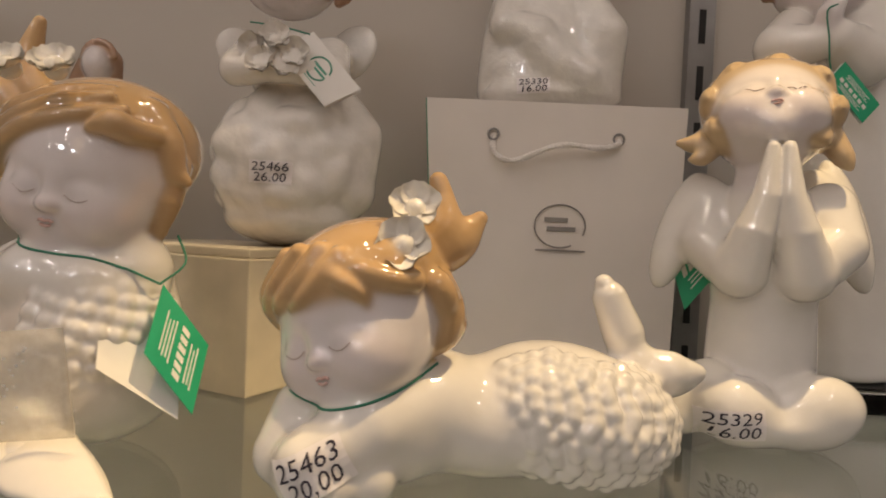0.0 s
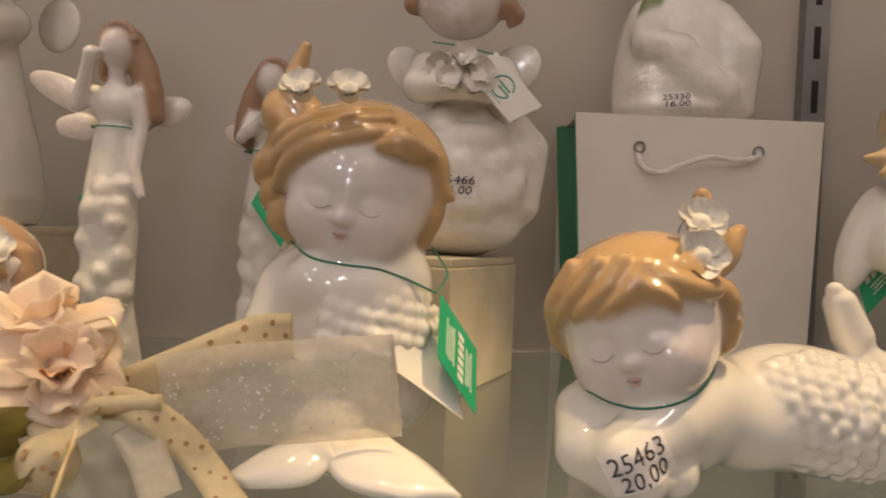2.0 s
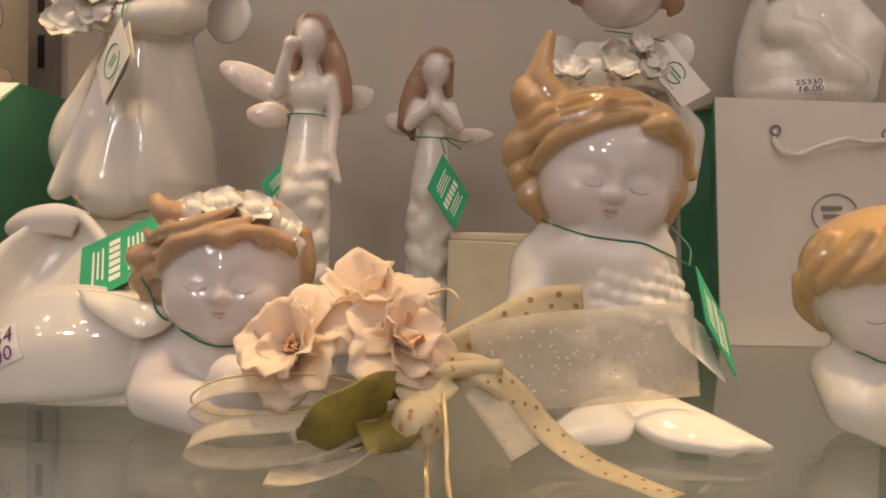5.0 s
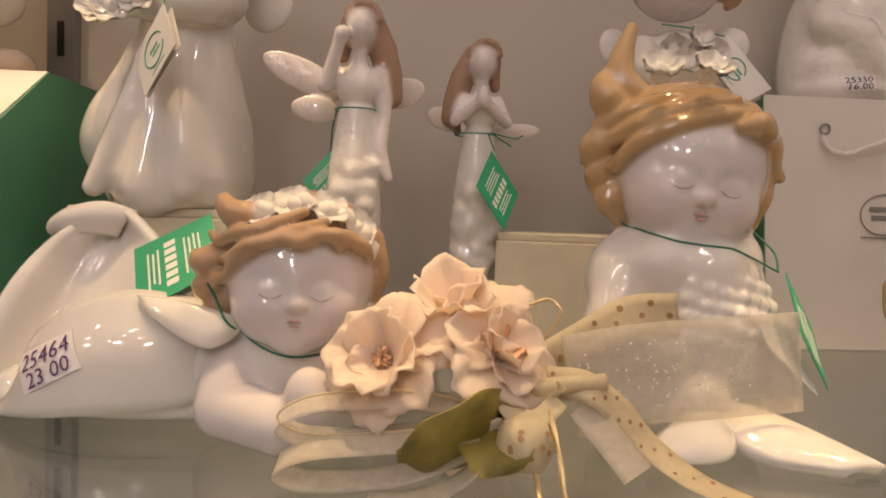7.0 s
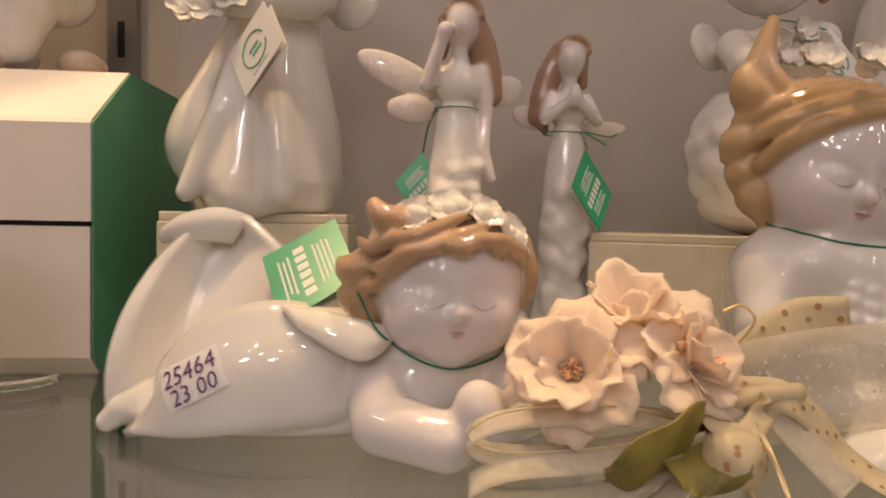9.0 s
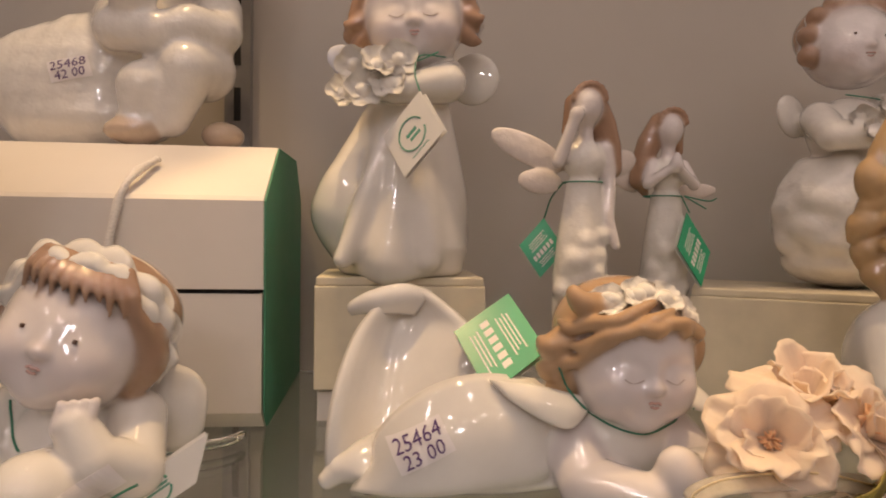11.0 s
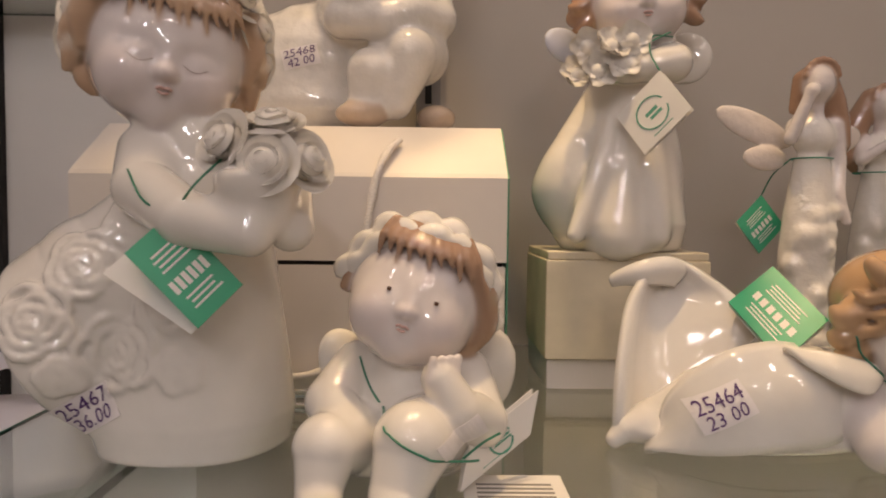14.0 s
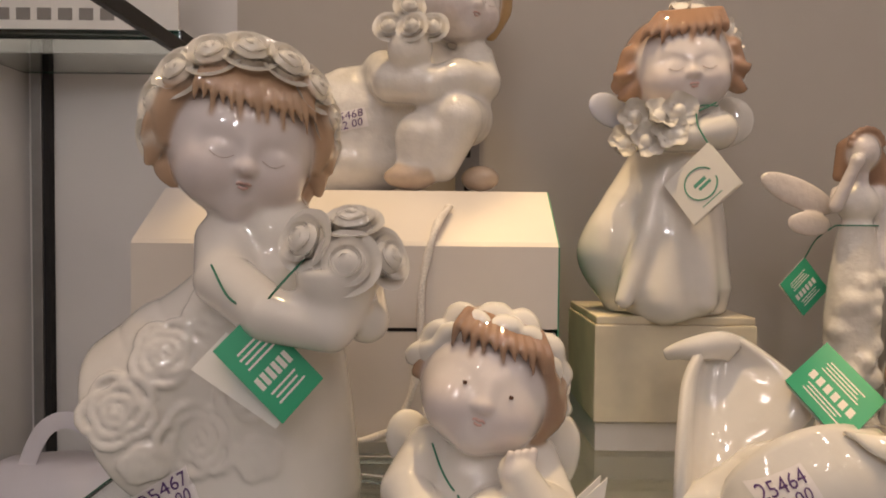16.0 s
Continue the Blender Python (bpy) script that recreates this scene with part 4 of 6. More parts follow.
def lying_angel():
    c = Clay(0.00105, 0.005)
    hair = (0.46, 0.29, 0.16)
    h = Head(c, (-0.120, 0.192, 0.070), 0.0335, yaw=5, pitch=7, roll=2, hair=hair)
    # hair swept to one side in waves
    for line in ([(0.05, -0.58, 0.92), (-0.30, -0.66, 0.76), (-0.55, -0.70, 0.66), (-0.78, -0.50, 0.58), (-1.02, -0.30, 0.44), (-1.16, -0.2, 0.52)],
                 [(0.30, -0.66, 0.82), (-0.02, -0.76, 0.70), (-0.34, -0.80, 0.56), (-0.62, -0.72, 0.46), (-0.86, -0.50, 0.26), (-1.06, -0.30, 0.20)],
                 [(0.66, -0.58, 0.66), (0.46, -0.72, 0.66), (0.20, -0.78, 0.66), (0.02, -0.84, 0.58), (-0.14, -0.84, 0.60)],
                 [(0.90, -0.40, 0.34), (0.80, -0.56, 0.50), (0.58, -0.66, 0.60), (0.50, -0.70, 0.56)],
                 [(-0.55, -0.76, 0.40), (-0.76, -0.62, 0.26), (-0.90, -0.44, 0.02), (-1.06, -0.3, -0.06)]):
        h.lock(line, (0.06, 0.11, 0.10, 0.12, 0.10, 0.05)[:len(line)], 0.0016)
    h.lock([(-0.62, -0.2, 0.74), (-0.86, -0.3, 0.80), (-1.00, -0.25, 0.94), (-0.98, -0.2, 1.02)], (0.24, 0.19, 0.12, 0.05))
    h.lock([(-0.9, -0.05, 0.25), (-1.22, -0.15, 0.12), (-1.36, -0.1, 0.20)], (0.26, 0.21, 0.09))
    h.lock([(-0.88, -0.05, 0.0), (-1.18, -0.15, -0.20), (-1.34, -0.1, -0.18)], (0.26, 0.21, 0.08))
    h.lock([(-0.85, -0.05, -0.25), (-1.04, -0.15, -0.50), (-0.96, -0.15, -0.72)], (0.28, 0.22, 0.10))
    h.lock([(0.9, 0.0, 0.5), (1.05, -0.15, 0.1), (0.96, -0.08, -0.4)], (0.22, 0.15, 0.09))
    h.ruffle(-34, 92, 8, 0.88, 1.10, 0.40, 0.05, CREAM)
    for a in (-30, -6, 18, 44):
        q = radians(a)
        blossom(c, h.at(1.02 * math.sin(q), -0.42 * math.cos(q), 1.0 * math.cos(q)), h.turn @ Vector((math.sin(q), -0.9, math.cos(q))), 0.0095, CREAM, 5, 0.2)
    c.ball((-0.124, 0.200, 0.026), (0.034, 0.030, 0.027), WHITE)
    c.limb([(-0.148, 0.190, 0.030), (-0.147, 0.168, 0.014), (-0.122, 0.154, 0.011)], (0.015, 0.013, 0.012), BISQUE)
    c.limb([(-0.096, 0.192, 0.030), (-0.090, 0.166, 0.020), (-0.104, 0.153, 0.020)], (0.013, 0.012, 0.011), BISQUE)
    c.ball((-0.110, 0.152, 0.024), (0.010, 0.009, 0.012), BISQUE)
    # body in a wrap that closes to a fold over the legs
    c.limb([(-0.130, 0.204, 0.028), (-0.175, 0.206, 0.027), (-0.215, 0.210, 0.021), (-0.248, 0.210, 0.012)], (0.027, 0.028, 0.022, 0.0115), WHITE)
    c.ball((-0.190, 0.206, 0.010), (0.070, 0.030, 0.0105), WHITE)
    c.sheet([[(-0.256, 0.190, 0.003), (-0.252, 0.196, 0.006), (-0.244, 0.202, 0.004)], [(-0.226, 0.174, 0.007), (-0.232, 0.179, 0.026), (-0.243, 0.196, 0.030)],
             [(-0.196, 0.172, 0.010), (-0.206, 0.175, 0.036), (-0.222, 0.190, 0.052)], [(-0.166, 0.178, 0.012), (-0.176, 0.178, 0.040), (-0.196, 0.190, 0.060)],
             [(-0.146, 0.190, 0.020), (-0.152, 0.188, 0.042), (-0.166, 0.196, 0.056)]], WHITE, 0.005)
    # hollow leaf that rises behind and bends over at its tip
    c.sheet([[(-0.268, 0.202, 0.003), (-0.252, 0.216, 0.004), (-0.226, 0.220, 0.006)], [(-0.268, 0.202, 0.028), (-0.242, 0.228, 0.034), (-0.206, 0.214, 0.040)],
             [(-0.264, 0.210, 0.052), (-0.236, 0.240, 0.058), (-0.190, 0.212, 0.060)], [(-0.256, 0.226, 0.074), (-0.230, 0.250, 0.078), (-0.192, 0.224, 0.076)],
             [(-0.242, 0.240, 0.091), (-0.227, 0.252, 0.091), (-0.208, 0.236, 0.090)], [(-0.236, 0.244, 0.0965), (-0.229, 0.248, 0.098), (-0.219, 0.242, 0.097)]], WHITE, 0.0055)
    c.sheet([[(-0.214, 0.246, 0.0955), (-0.219, 0.243, 0.090), (-0.224, 0.246, 0.083)], [(-0.229, 0.243, 0.0995), (-0.231, 0.239, 0.0935), (-0.234, 0.242, 0.0845)],
             [(-0.244, 0.243, 0.0965), (-0.245, 0.239, 0.0915), (-0.246, 0.242, 0.0840)], [(-0.254, 0.246, 0.0910), (-0.255, 0.244, 0.0880), (-0.254, 0.247, 0.0840)],
             [(-0.2595, 0.250, 0.0860), (-0.2595, 0.249, 0.0848), (-0.259, 0.250, 0.0835)]], WHITE, 0.0065)
    c.limb([(-0.268, 0.203, 0.005), (-0.262, 0.204, 0.010), (-0.252, 0.204, 0.012)], (0.005, 0.007, 0.009), WHITE)
    # small folded wings on the shoulders
    c.sheet([[(-0.190, 0.184, 0.0585), (-0.186, 0.180, 0.055), (-0.182, 0.178, 0.051)], [(-0.172, 0.180, 0.0575), (-0.168, 0.174, 0.050), (-0.166, 0.172, 0.042)],
             [(-0.152, 0.178, 0.053), (-0.152, 0.172, 0.046), (-0.156, 0.170, 0.039)], [(-0.142, 0.182, 0.050), (-0.144, 0.178, 0.046), (-0.148, 0.176, 0.042)]], CREAM, 0.004)
    c.ball((-0.092, 0.190, 0.052), (0.008, 0.022, 0.0036), CREAM, (14, -24, 12), 0.003)
    return c.skin("angel_figurine", "white porcelain baby angel lying under a curled leaf cloth", base=(-0.18, 0.2, 0))


def rose_angel():
    c = Clay(0.0012, 0.006)
    h = Head(c, (-0.505, 0.208, 0.205), 0.0400, yaw=24, pitch=13, roll=9, hair=(0.50, 0.33, 0.21), lids=0.7)
    # fringe of fine combed strands, curls at the cheeks
    for k in range(15):
        x = -0.78 + 0.111 * k
        h.lock([(x * 0.72, -0.46, 0.98), (x * 0.90, -0.76 + 0.3 * x * x, 0.68), (x * 0.98 + 0.05, -0.86 + 0.4 * x * x, 0.44 + 0.09 * math.sin(2.3 * k))], (0.09, 0.060, 0.015), 0.0014)
    for s in (-1, 1):
        h.lock([(0.82 * s, -0.25, 0.6), (0.98 * s, -0.30, 0.2), (0.96 * s, -0.34, -0.10)], (0.24, 0.19, 0.10))
        h.lock([(0.92 * s, -0.1, 0.25), (1.10 * s, -0.22, 0.08), (1.18 * s, -0.26, -0.10)], (0.2, 0.14, 0.06))
        h.lock([(0.92 * s, -0.05, 0.0), (1.04 * s, -0.22, -0.22), (1.10 * s, -0.26, -0.44)], (0.2, 0.15, 0.06))
        h.lock([(0.88 * s, 0.0, -0.25), (0.88 * s, -0.22, -0.50), (0.78 * s, -0.30, -0.66)], (0.2, 0.15, 0.06))
    for k in range(9):
        a = radians(-104 + 24 * k)
        out = h.turn @ Vector((math.sin(a), -0.75, math.cos(a)))
        p = h.at(1.08 * math.sin(a), -0.06 - 0.36 * max(0.2, math.cos(a)), 1.06 * math.cos(a) + 0.12)
        c.ball(p - out * 0.006, 0.012, CREAM, melt=0.004)
        rose(c, p + out * 0.002, out, 0.0145, CREAM)
    # dress: an upright column and a skirt blown out to one side, its hem cut flat
    c.bell((-0.492, 0.205, 0.0), [(0, 0.050), (0.02, 0.052), (0.06, 0.047), (0.10, 0.041), (0.140, 0.032), (0.165, 0.020)], WHITE, 0.85, 5, 0.015, (0.02, 0))
    c.limb([(-0.500, 0.205, 0.128), (-0.535, 0.205, 0.085), (-0.562, 0.205, 0.052)], (0.022, 0.039, 0.050), WHITE, 0.012)
    c.plane_cut((-0.556, 0.205, 0.040), (-0.88, 0.0, -0.47), (-0.66, 0.10, -0.03), (-0.46, 0.30, 0.16), 0.010)
    c.plane_cut((-0.5, 0.2, 0.0), (0, 0, -1), (-0.66, 0.10, -0.06), (-0.40, 0.30, 0.01), 0.004)
    # relief roses spread over the skirt, sunk into its surface
    def front(x, z):
        core = np.interp(z, (0, 0.02, 0.06, 0.10, 0.140), (0.050, 0.052, 0.047, 0.041, 0.032))
        best = 0.85 * math.sqrt(max(0.0, core ** 2 - (x + 0.492 - 0.02 * z) ** 2))
        for f in np.linspace(0, 1, 13):
            p = ((-0.500 - 0.035 * f * 2, 0.128 - 0.043 * f * 2, 0.022 + 0.017 * f * 2) if f < 0.5 else (-0.535 - 0.027 * (2 * f - 1), 0.085 - 0.033 * (2 * f - 1), 0.039 + 0.011 * (2 * f - 1)))
            best = max(best, math.sqrt(max(0.0, p[2] ** 2 - (x - p[0]) ** 2 - (z - p[1]) ** 2)))
        return 0.205 - best

    for x, z, r in ((-0.550, 0.072, 0.0165), (-0.514, 0.056, 0.0180), (-0.531, 0.098, 0.0150), (-0.490, 0.082, 0.0150), (-0.512, 0.118, 0.0105), (-0.538, 0.046, 0.0085), (-0.484, 0.048, 0.0090)):
        spin = random.uniform(0, 6)
        for ring, count in ((0.96, 5), (0.66, 4), (0.38, 3), (0.14, 1)):
            for q in range(count):
                arc = []
                for f in (0, 0.2, 0.4, 0.6, 0.8, 1):
                    a = spin + ring * 2 + 6.28 * (q + 1.15 * f) / count
                    rr = ring * r * (0.82 + 0.30 * math.sin(0.3 + 2.5 * f))
                    px, pz = x + rr * math.cos(a), z + 0.94 * rr * math.sin(a)
                    arc.append((px, front(px, pz) + 0.0002, pz))
                c.limb(arc, [0.0021 * v for v in (0.5, 0.9, 1.1, 1.1, 0.9, 0.5)], WHITE, 0.0022)
    c.ball((-0.488, 0.206, 0.158), (0.025, 0.023, 0.020), WHITE)
    c.limb([(-0.510, 0.196, 0.152), (-0.503, 0.172, 0.134), (-0.476, 0.152, 0.120), (-0.446, 0.146, 0.114)], (0.016, 0.0145, 0.0130, 0.0105), WHITE)
    c.limb([(-0.464, 0.204, 0.150), (-0.440, 0.190, 0.132), (-0.432, 0.164, 0.116)], (0.014, 0.013, 0.011), WHITE)
    c.bell((-0.444, 0.154, 0.112), [(0, 0.010), (0.010, 0.015), (0.022, 0.019), (0.030, 0.020)], WHITE, 1.0)
    for at, way in (((-0.459, 0.147, 0.155), (-0.5, -0.85, 0.35)), ((-0.438, 0.140, 0.145), (0, -1, 0.25)), ((-0.438, 0.154, 0.164), (0, -0.5, 0.9)), ((-0.421, 0.152, 0.147), (0.8, -0.6, 0.3)), ((-0.452, 0.164, 0.160), (-0.5, 0, 0.9))):
        rose(c, at, way, 0.0140, WHITE)
    return c.skin("angel_figurine", "large white porcelain girl angel with rose bouquet and rose dress", base=(-0.51, 0.2, 0))


def sitting_cherub():
    c = Clay(0.00105, 0.0045)
    hair = (0.36, 0.22, 0.14)
    h = Head(c, (-0.373, 0.179, 0.083), 0.0335, yaw=-5, pitch=-6, roll=17, face=BISQUE, hair=hair, eyes="open")
    # fringe combed over the brow to one side
    for k in range(11):
        x = -0.74 + 0.15 * k
        low = 0.50 + 0.07 * math.sin(2.1 * k) - 0.22 * max(0.0, x) ** 2 - 0.10 * max(0.0, -x)
        h.lock([(x * 0.70 - 0.06, -0.50, 0.94), (x * 0.90, -0.78 + 0.32 * x * x, 0.70), (x + 0.08, -0.86 + 0.42 * x * x, low)], (0.09, 0.075, 0.02), 0.0013)
    h.lock([(0.60, -0.60, 0.62), (0.84, -0.48, 0.36), (0.92, -0.36, 0.06), (0.86, -0.34, -0.20)], (0.10, 0.13, 0.13, 0.05))
    h.lock([(0.86, -0.25, 0.3), (1.02, -0.24, -0.1), (0.90, -0.22, -0.52)], (0.24, 0.2, 0.12))
    h.lock([(-0.95, -0.1, 0.2), (-1.03, -0.15, -0.15)], (0.18, 0.10))
    # rolled ruffled wreath, broad like a bonnet
    h.ruffle(-94, 108, 8, 0.82, 1.22, 0.46, 0.055, thick=0.09)
    h.ruffle(-88, 100, 7, 0.78, 1.08, 0.62, 0.050, thick=0.08)
    for a in (48, 70, 90):
        q = radians(a)
        rose(c, h.at(1.08 * math.sin(q), -0.46 * max(0.45, math.cos(q)), 1.04 * math.cos(q)), h.turn @ Vector((math.sin(q), -0.9, math.cos(q))), 0.0085, WHITE)
    c.ball((-0.380, 0.184, 0.030), (0.030, 0.027, 0.033), WHITE)
    c.ball((-0.378, 0.168, 0.034), (0.022, 0.016, 0.022), WHITE)
    # one arm on the knee, the other bent to the chin
    c.limb([(-0.402, 0.180, 0.048), (-0.412, 0.160, 0.036), (-0.403, 0.142, 0.028)], (0.013, 0.0125, 0.0105), WHITE, 0.003)
    c.limb([(-0.350, 0.174, 0.046), (-0.343, 0.152, 0.030), (-0.354, 0.140, 0.038), (-0.362, 0.141, 0.052)], (0.013, 0.012, 0.0105, 0.0085), WHITE, 0.003)
    for q in range(4):
        c.limb([(-0.366 + 0.0032 * q, 0.136 + 0.0012 * q, 0.052), (-0.365 + 0.0036 * q, 0.1375 + 0.0016 * q, 0.061)], (0.0028, 0.0020), BISQUE, 0.001)
    c.limb([(-0.398, 0.162, 0.020), (-0.410, 0.134, 0.024), (-0.412, 0.126, 0.008)], (0.017, 0.0145, 0.010), WHITE, 0.003)
    c.limb([(-0.364, 0.162, 0.022), (-0.373, 0.132, 0.027), (-0.379, 0.122, 0.009)], (0.019, 0.0175, 0.012), WHITE, 0.003)
    for x in (-0.410, -0.380):
        c.ball((x, 0.116, 0.006), (0.009, 0.013, 0.006), WHITE)
    c.ball((-0.380, 0.172, 0.009), (0.036, 0.030, 0.009), WHITE)
    c.sheet([[(-0.352, 0.186, 0.060), (-0.354, 0.188, 0.048), (-0.352, 0.188, 0.036)], [(-0.342, 0.184, 0.068), (-0.342, 0.182, 0.048), (-0.342, 0.185, 0.028)],
             [(-0.331, 0.188, 0.064), (-0.330, 0.186, 0.046), (-0.332, 0.188, 0.028)], [(-0.325, 0.192, 0.054), (-0.325, 0.191, 0.046), (-0.327, 0.192, 0.036)]], WHITE, 0.006)
    c.ball((-0.412, 0.200, 0.046), (0.013, 0.006, 0.018), WHITE, (0, -20, 20))
    return c.skin("cherub_figurine", "white porcelain cherub sitting, hand at chin, with flower garland", base=(-0.38, 0.16, 0))


def flower_angel():
    """The angel with a bouquet on the marbled box."""
    z0 = 0.0985
    c = Clay(0.0016, 0.006)
    h = Head(c, (-0.221, 0.348, 0.281), 0.037, yaw=-4, pitch=6, roll=-4, hair=BROWN)
    for k in range(10):
        x = -0.80 + 0.178 * k
        h.lock([(x * 0.7 + 0.1, -0.45, 0.98), (x * 0.92, -0.74 + 0.3 * x * x, 0.70), (x * 1.0 - 0.08, -0.84 + 0.4 * x * x, 0.50 + 0.08 * math.sin(2.2 * k))], (0.11, 0.09, 0.025), 0.002)
    for s in (-1, 1):
        h.lock([(0.92 * s, -0.2, 0.0), (1.16 * s, -0.25, -0.10), (1.32 * s, -0.2, -0.04)], (0.2, 0.14, 0.05))
        h.lock([(0.88 * s, -0.2, -0.25), (1.08 * s, -0.25, -0.46), (1.24 * s, -0.2, -0.50)], (0.2, 0.14, 0.05))
    for s in (-1, 1):
        h.lock([(0.95 * s, -0.1, 0.3), (1.1 * s, -0.1, -0.1), (1.05 * s, -0.1, -0.45)], (0.24, 0.2, 0.1))
    h.lock([(-1.0, -0.1, -0.1), (-1.22, -0.1, -0.25), (-1.1, -0.1, -0.42)], (0.2, 0.17, 0.1))
    h.garland(7, 0.2, WHITE, 0.2, 1.08, 0, 100)
    c.bell((-0.226, 0.352, z0), [(0, 0.044), (0.02, 0.048), (0.06, 0.042), (0.10, 0.031), (0.135, 0.022)], WHITE, 0.9, 5, 0.035, (0.06, 0), turn=20)
    c.ball((-0.260, 0.355, z0 + 0.040), (0.029, 0.024, 0.029), WHITE, (0, -40, 0), 0.018)
    for dx in (-0.024, -0.006, 0.012):
        c.limb([(-0.224 + 0.5 * dx, 0.331, 0.212), (-0.227 + dx, 0.318, 0.16), (-0.230 + 1.6 * dx, 0.3115 + 5 * dx * dx, z0 + 0.012)], (0.003, 0.005, 0.006), WHITE, 0.012)
    c.limb([(-0.268, 0.348, z0 + 0.060), (-0.250, 0.336, z0 + 0.03), (-0.236, 0.324, z0 + 0.006)], (0.012, 0.012, 0.012), WHITE, 0.014)
    c.limb([(-0.232, 0.352, 0.222), (-0.254, 0.354, 0.180), (-0.272, 0.355, 0.145)], (0.016, 0.020, 0.018), WHITE, 0.016)
    c.ball((-0.220, 0.350, 0.236), (0.026, 0.021, 0.018), WHITE)
    c.limb([(-0.196, 0.348, 0.240), (-0.200, 0.326, 0.232), (-0.226, 0.316, 0.226)], (0.014, 0.014, 0.010), WHITE)
    c.limb([(-0.244, 0.348, 0.240), (-0.250, 0.328, 0.232), (-0.236, 0.318, 0.226)], (0.013, 0.012, 0.010), WHITE)
    for at in ((-0.262, 0.318, 0.240), (-0.246, 0.312, 0.240), (-0.256, 0.310, 0.222), (-0.240, 0.310, 0.228), (-0.268, 0.320, 0.222), (-0.232, 0.314, 0.244)):
        blossom(c, at, (random.uniform(-.6, .3), -1, random.uniform(-.3, .6)), 0.0135, WHITE, 5, 0.3)
    c.ball((-0.266, 0.372, 0.254), (0.020, 0.005, 0.013), (0.66, 0.68, 0.78), (0, 20, 20))
    c.ball((-0.174, 0.372, 0.246), (0.020, 0.005, 0.020), WHITE, (0, -20, -20))
    return c.skin("angel_figurine", "white porcelain girl angel with a bouquet standing on a cream box", base=(-0.225, 0.35, z0))


def basket_angel():
    """The large seated angel on the gift box."""
    z0 = 0.1905
    c = Clay(0.0018, 0.007)
    h = Head(c, (-0.385, 0.412, 0.352), 0.036, yaw=30, pitch=10, roll=10, hair=TAN)
    h.lock([(0.9, -0.2, 0.5), (1.05, -0.2, 0.1), (0.95, -0.2, -0.5)], (0.3, 0.26, 0.16))
    c.ball((-0.480, 0.425, z0 + 0.050), (0.066, 0.040, 0.054), WHITE, (0, -38, 0), 0.016, ripple=(0.012, 16))
    c.ball((-0.520, 0.425, z0 + 0.055), (0.042, 0.030, 0.036), WHITE, (0, -30, 0), 0.016)
    c.ball((-0.470, 0.425, z0 + 0.022), (0.060, 0.038, 0.0225), WHITE, melt=0.012)
    c.ball((-0.415, 0.420, z0 + 0.085), (0.040, 0.032, 0.046), WHITE)
    c.limb([(-0.448, 0.408, z0 + 0.100), (-0.440, 0.384, z0 + 0.086), (-0.408, 0.374, z0 + 0.082), (-0.384, 0.380, z0 + 0.090)], (0.018, 0.016, 0.015, 0.014), WHITE)
    c.limb([(-0.372, 0.412, z0 + 0.11), (-0.366, 0.392, z0 + 0.088), (-0.386, 0.378, z0 + 0.088)], (0.018, 0.016, 0.014), WHITE)
    c.limb([(-0.404, 0.392, z0 + 0.050), (-0.416, 0.376, z0 + 0.042), (-0.420, 0.376, z0 + 0.014)], (0.022, 0.020, 0.014), WHITE)
    c.limb([(-0.380, 0.396, z0 + 0.060), (-0.386, 0.376, z0 + 0.056), (-0.398, 0.376, z0 + 0.020)], (0.024, 0.021, 0.014), WHITE)
    c.ball((-0.424, 0.372, z0 + 0.010), (0.020, 0.014, 0.010), PALE)
    c.ball((-0.366, 0.40, z0 + 0.011), (0.016, 0.018, 0.011), PALE)
    c.ball((-0.424, 0.372, z0 + 0.110), (0.018, 0.015, 0.018), WHITE)
    for at in ((-0.440, 0.366, z0 + 0.126), (-0.422, 0.358, z0 + 0.124), (-0.406, 0.366, z0 + 0.126), (-0.424, 0.366, z0 + 0.142)):
        rose(c, at, (random.uniform(-.4, .4), -1, 0.3), 0.012, WHITE)
    return c.skin("angel_figurine", "large white porcelain angel hugging a rose basket on a box", base=(-0.45, 0.42, z0), mat=LACE)


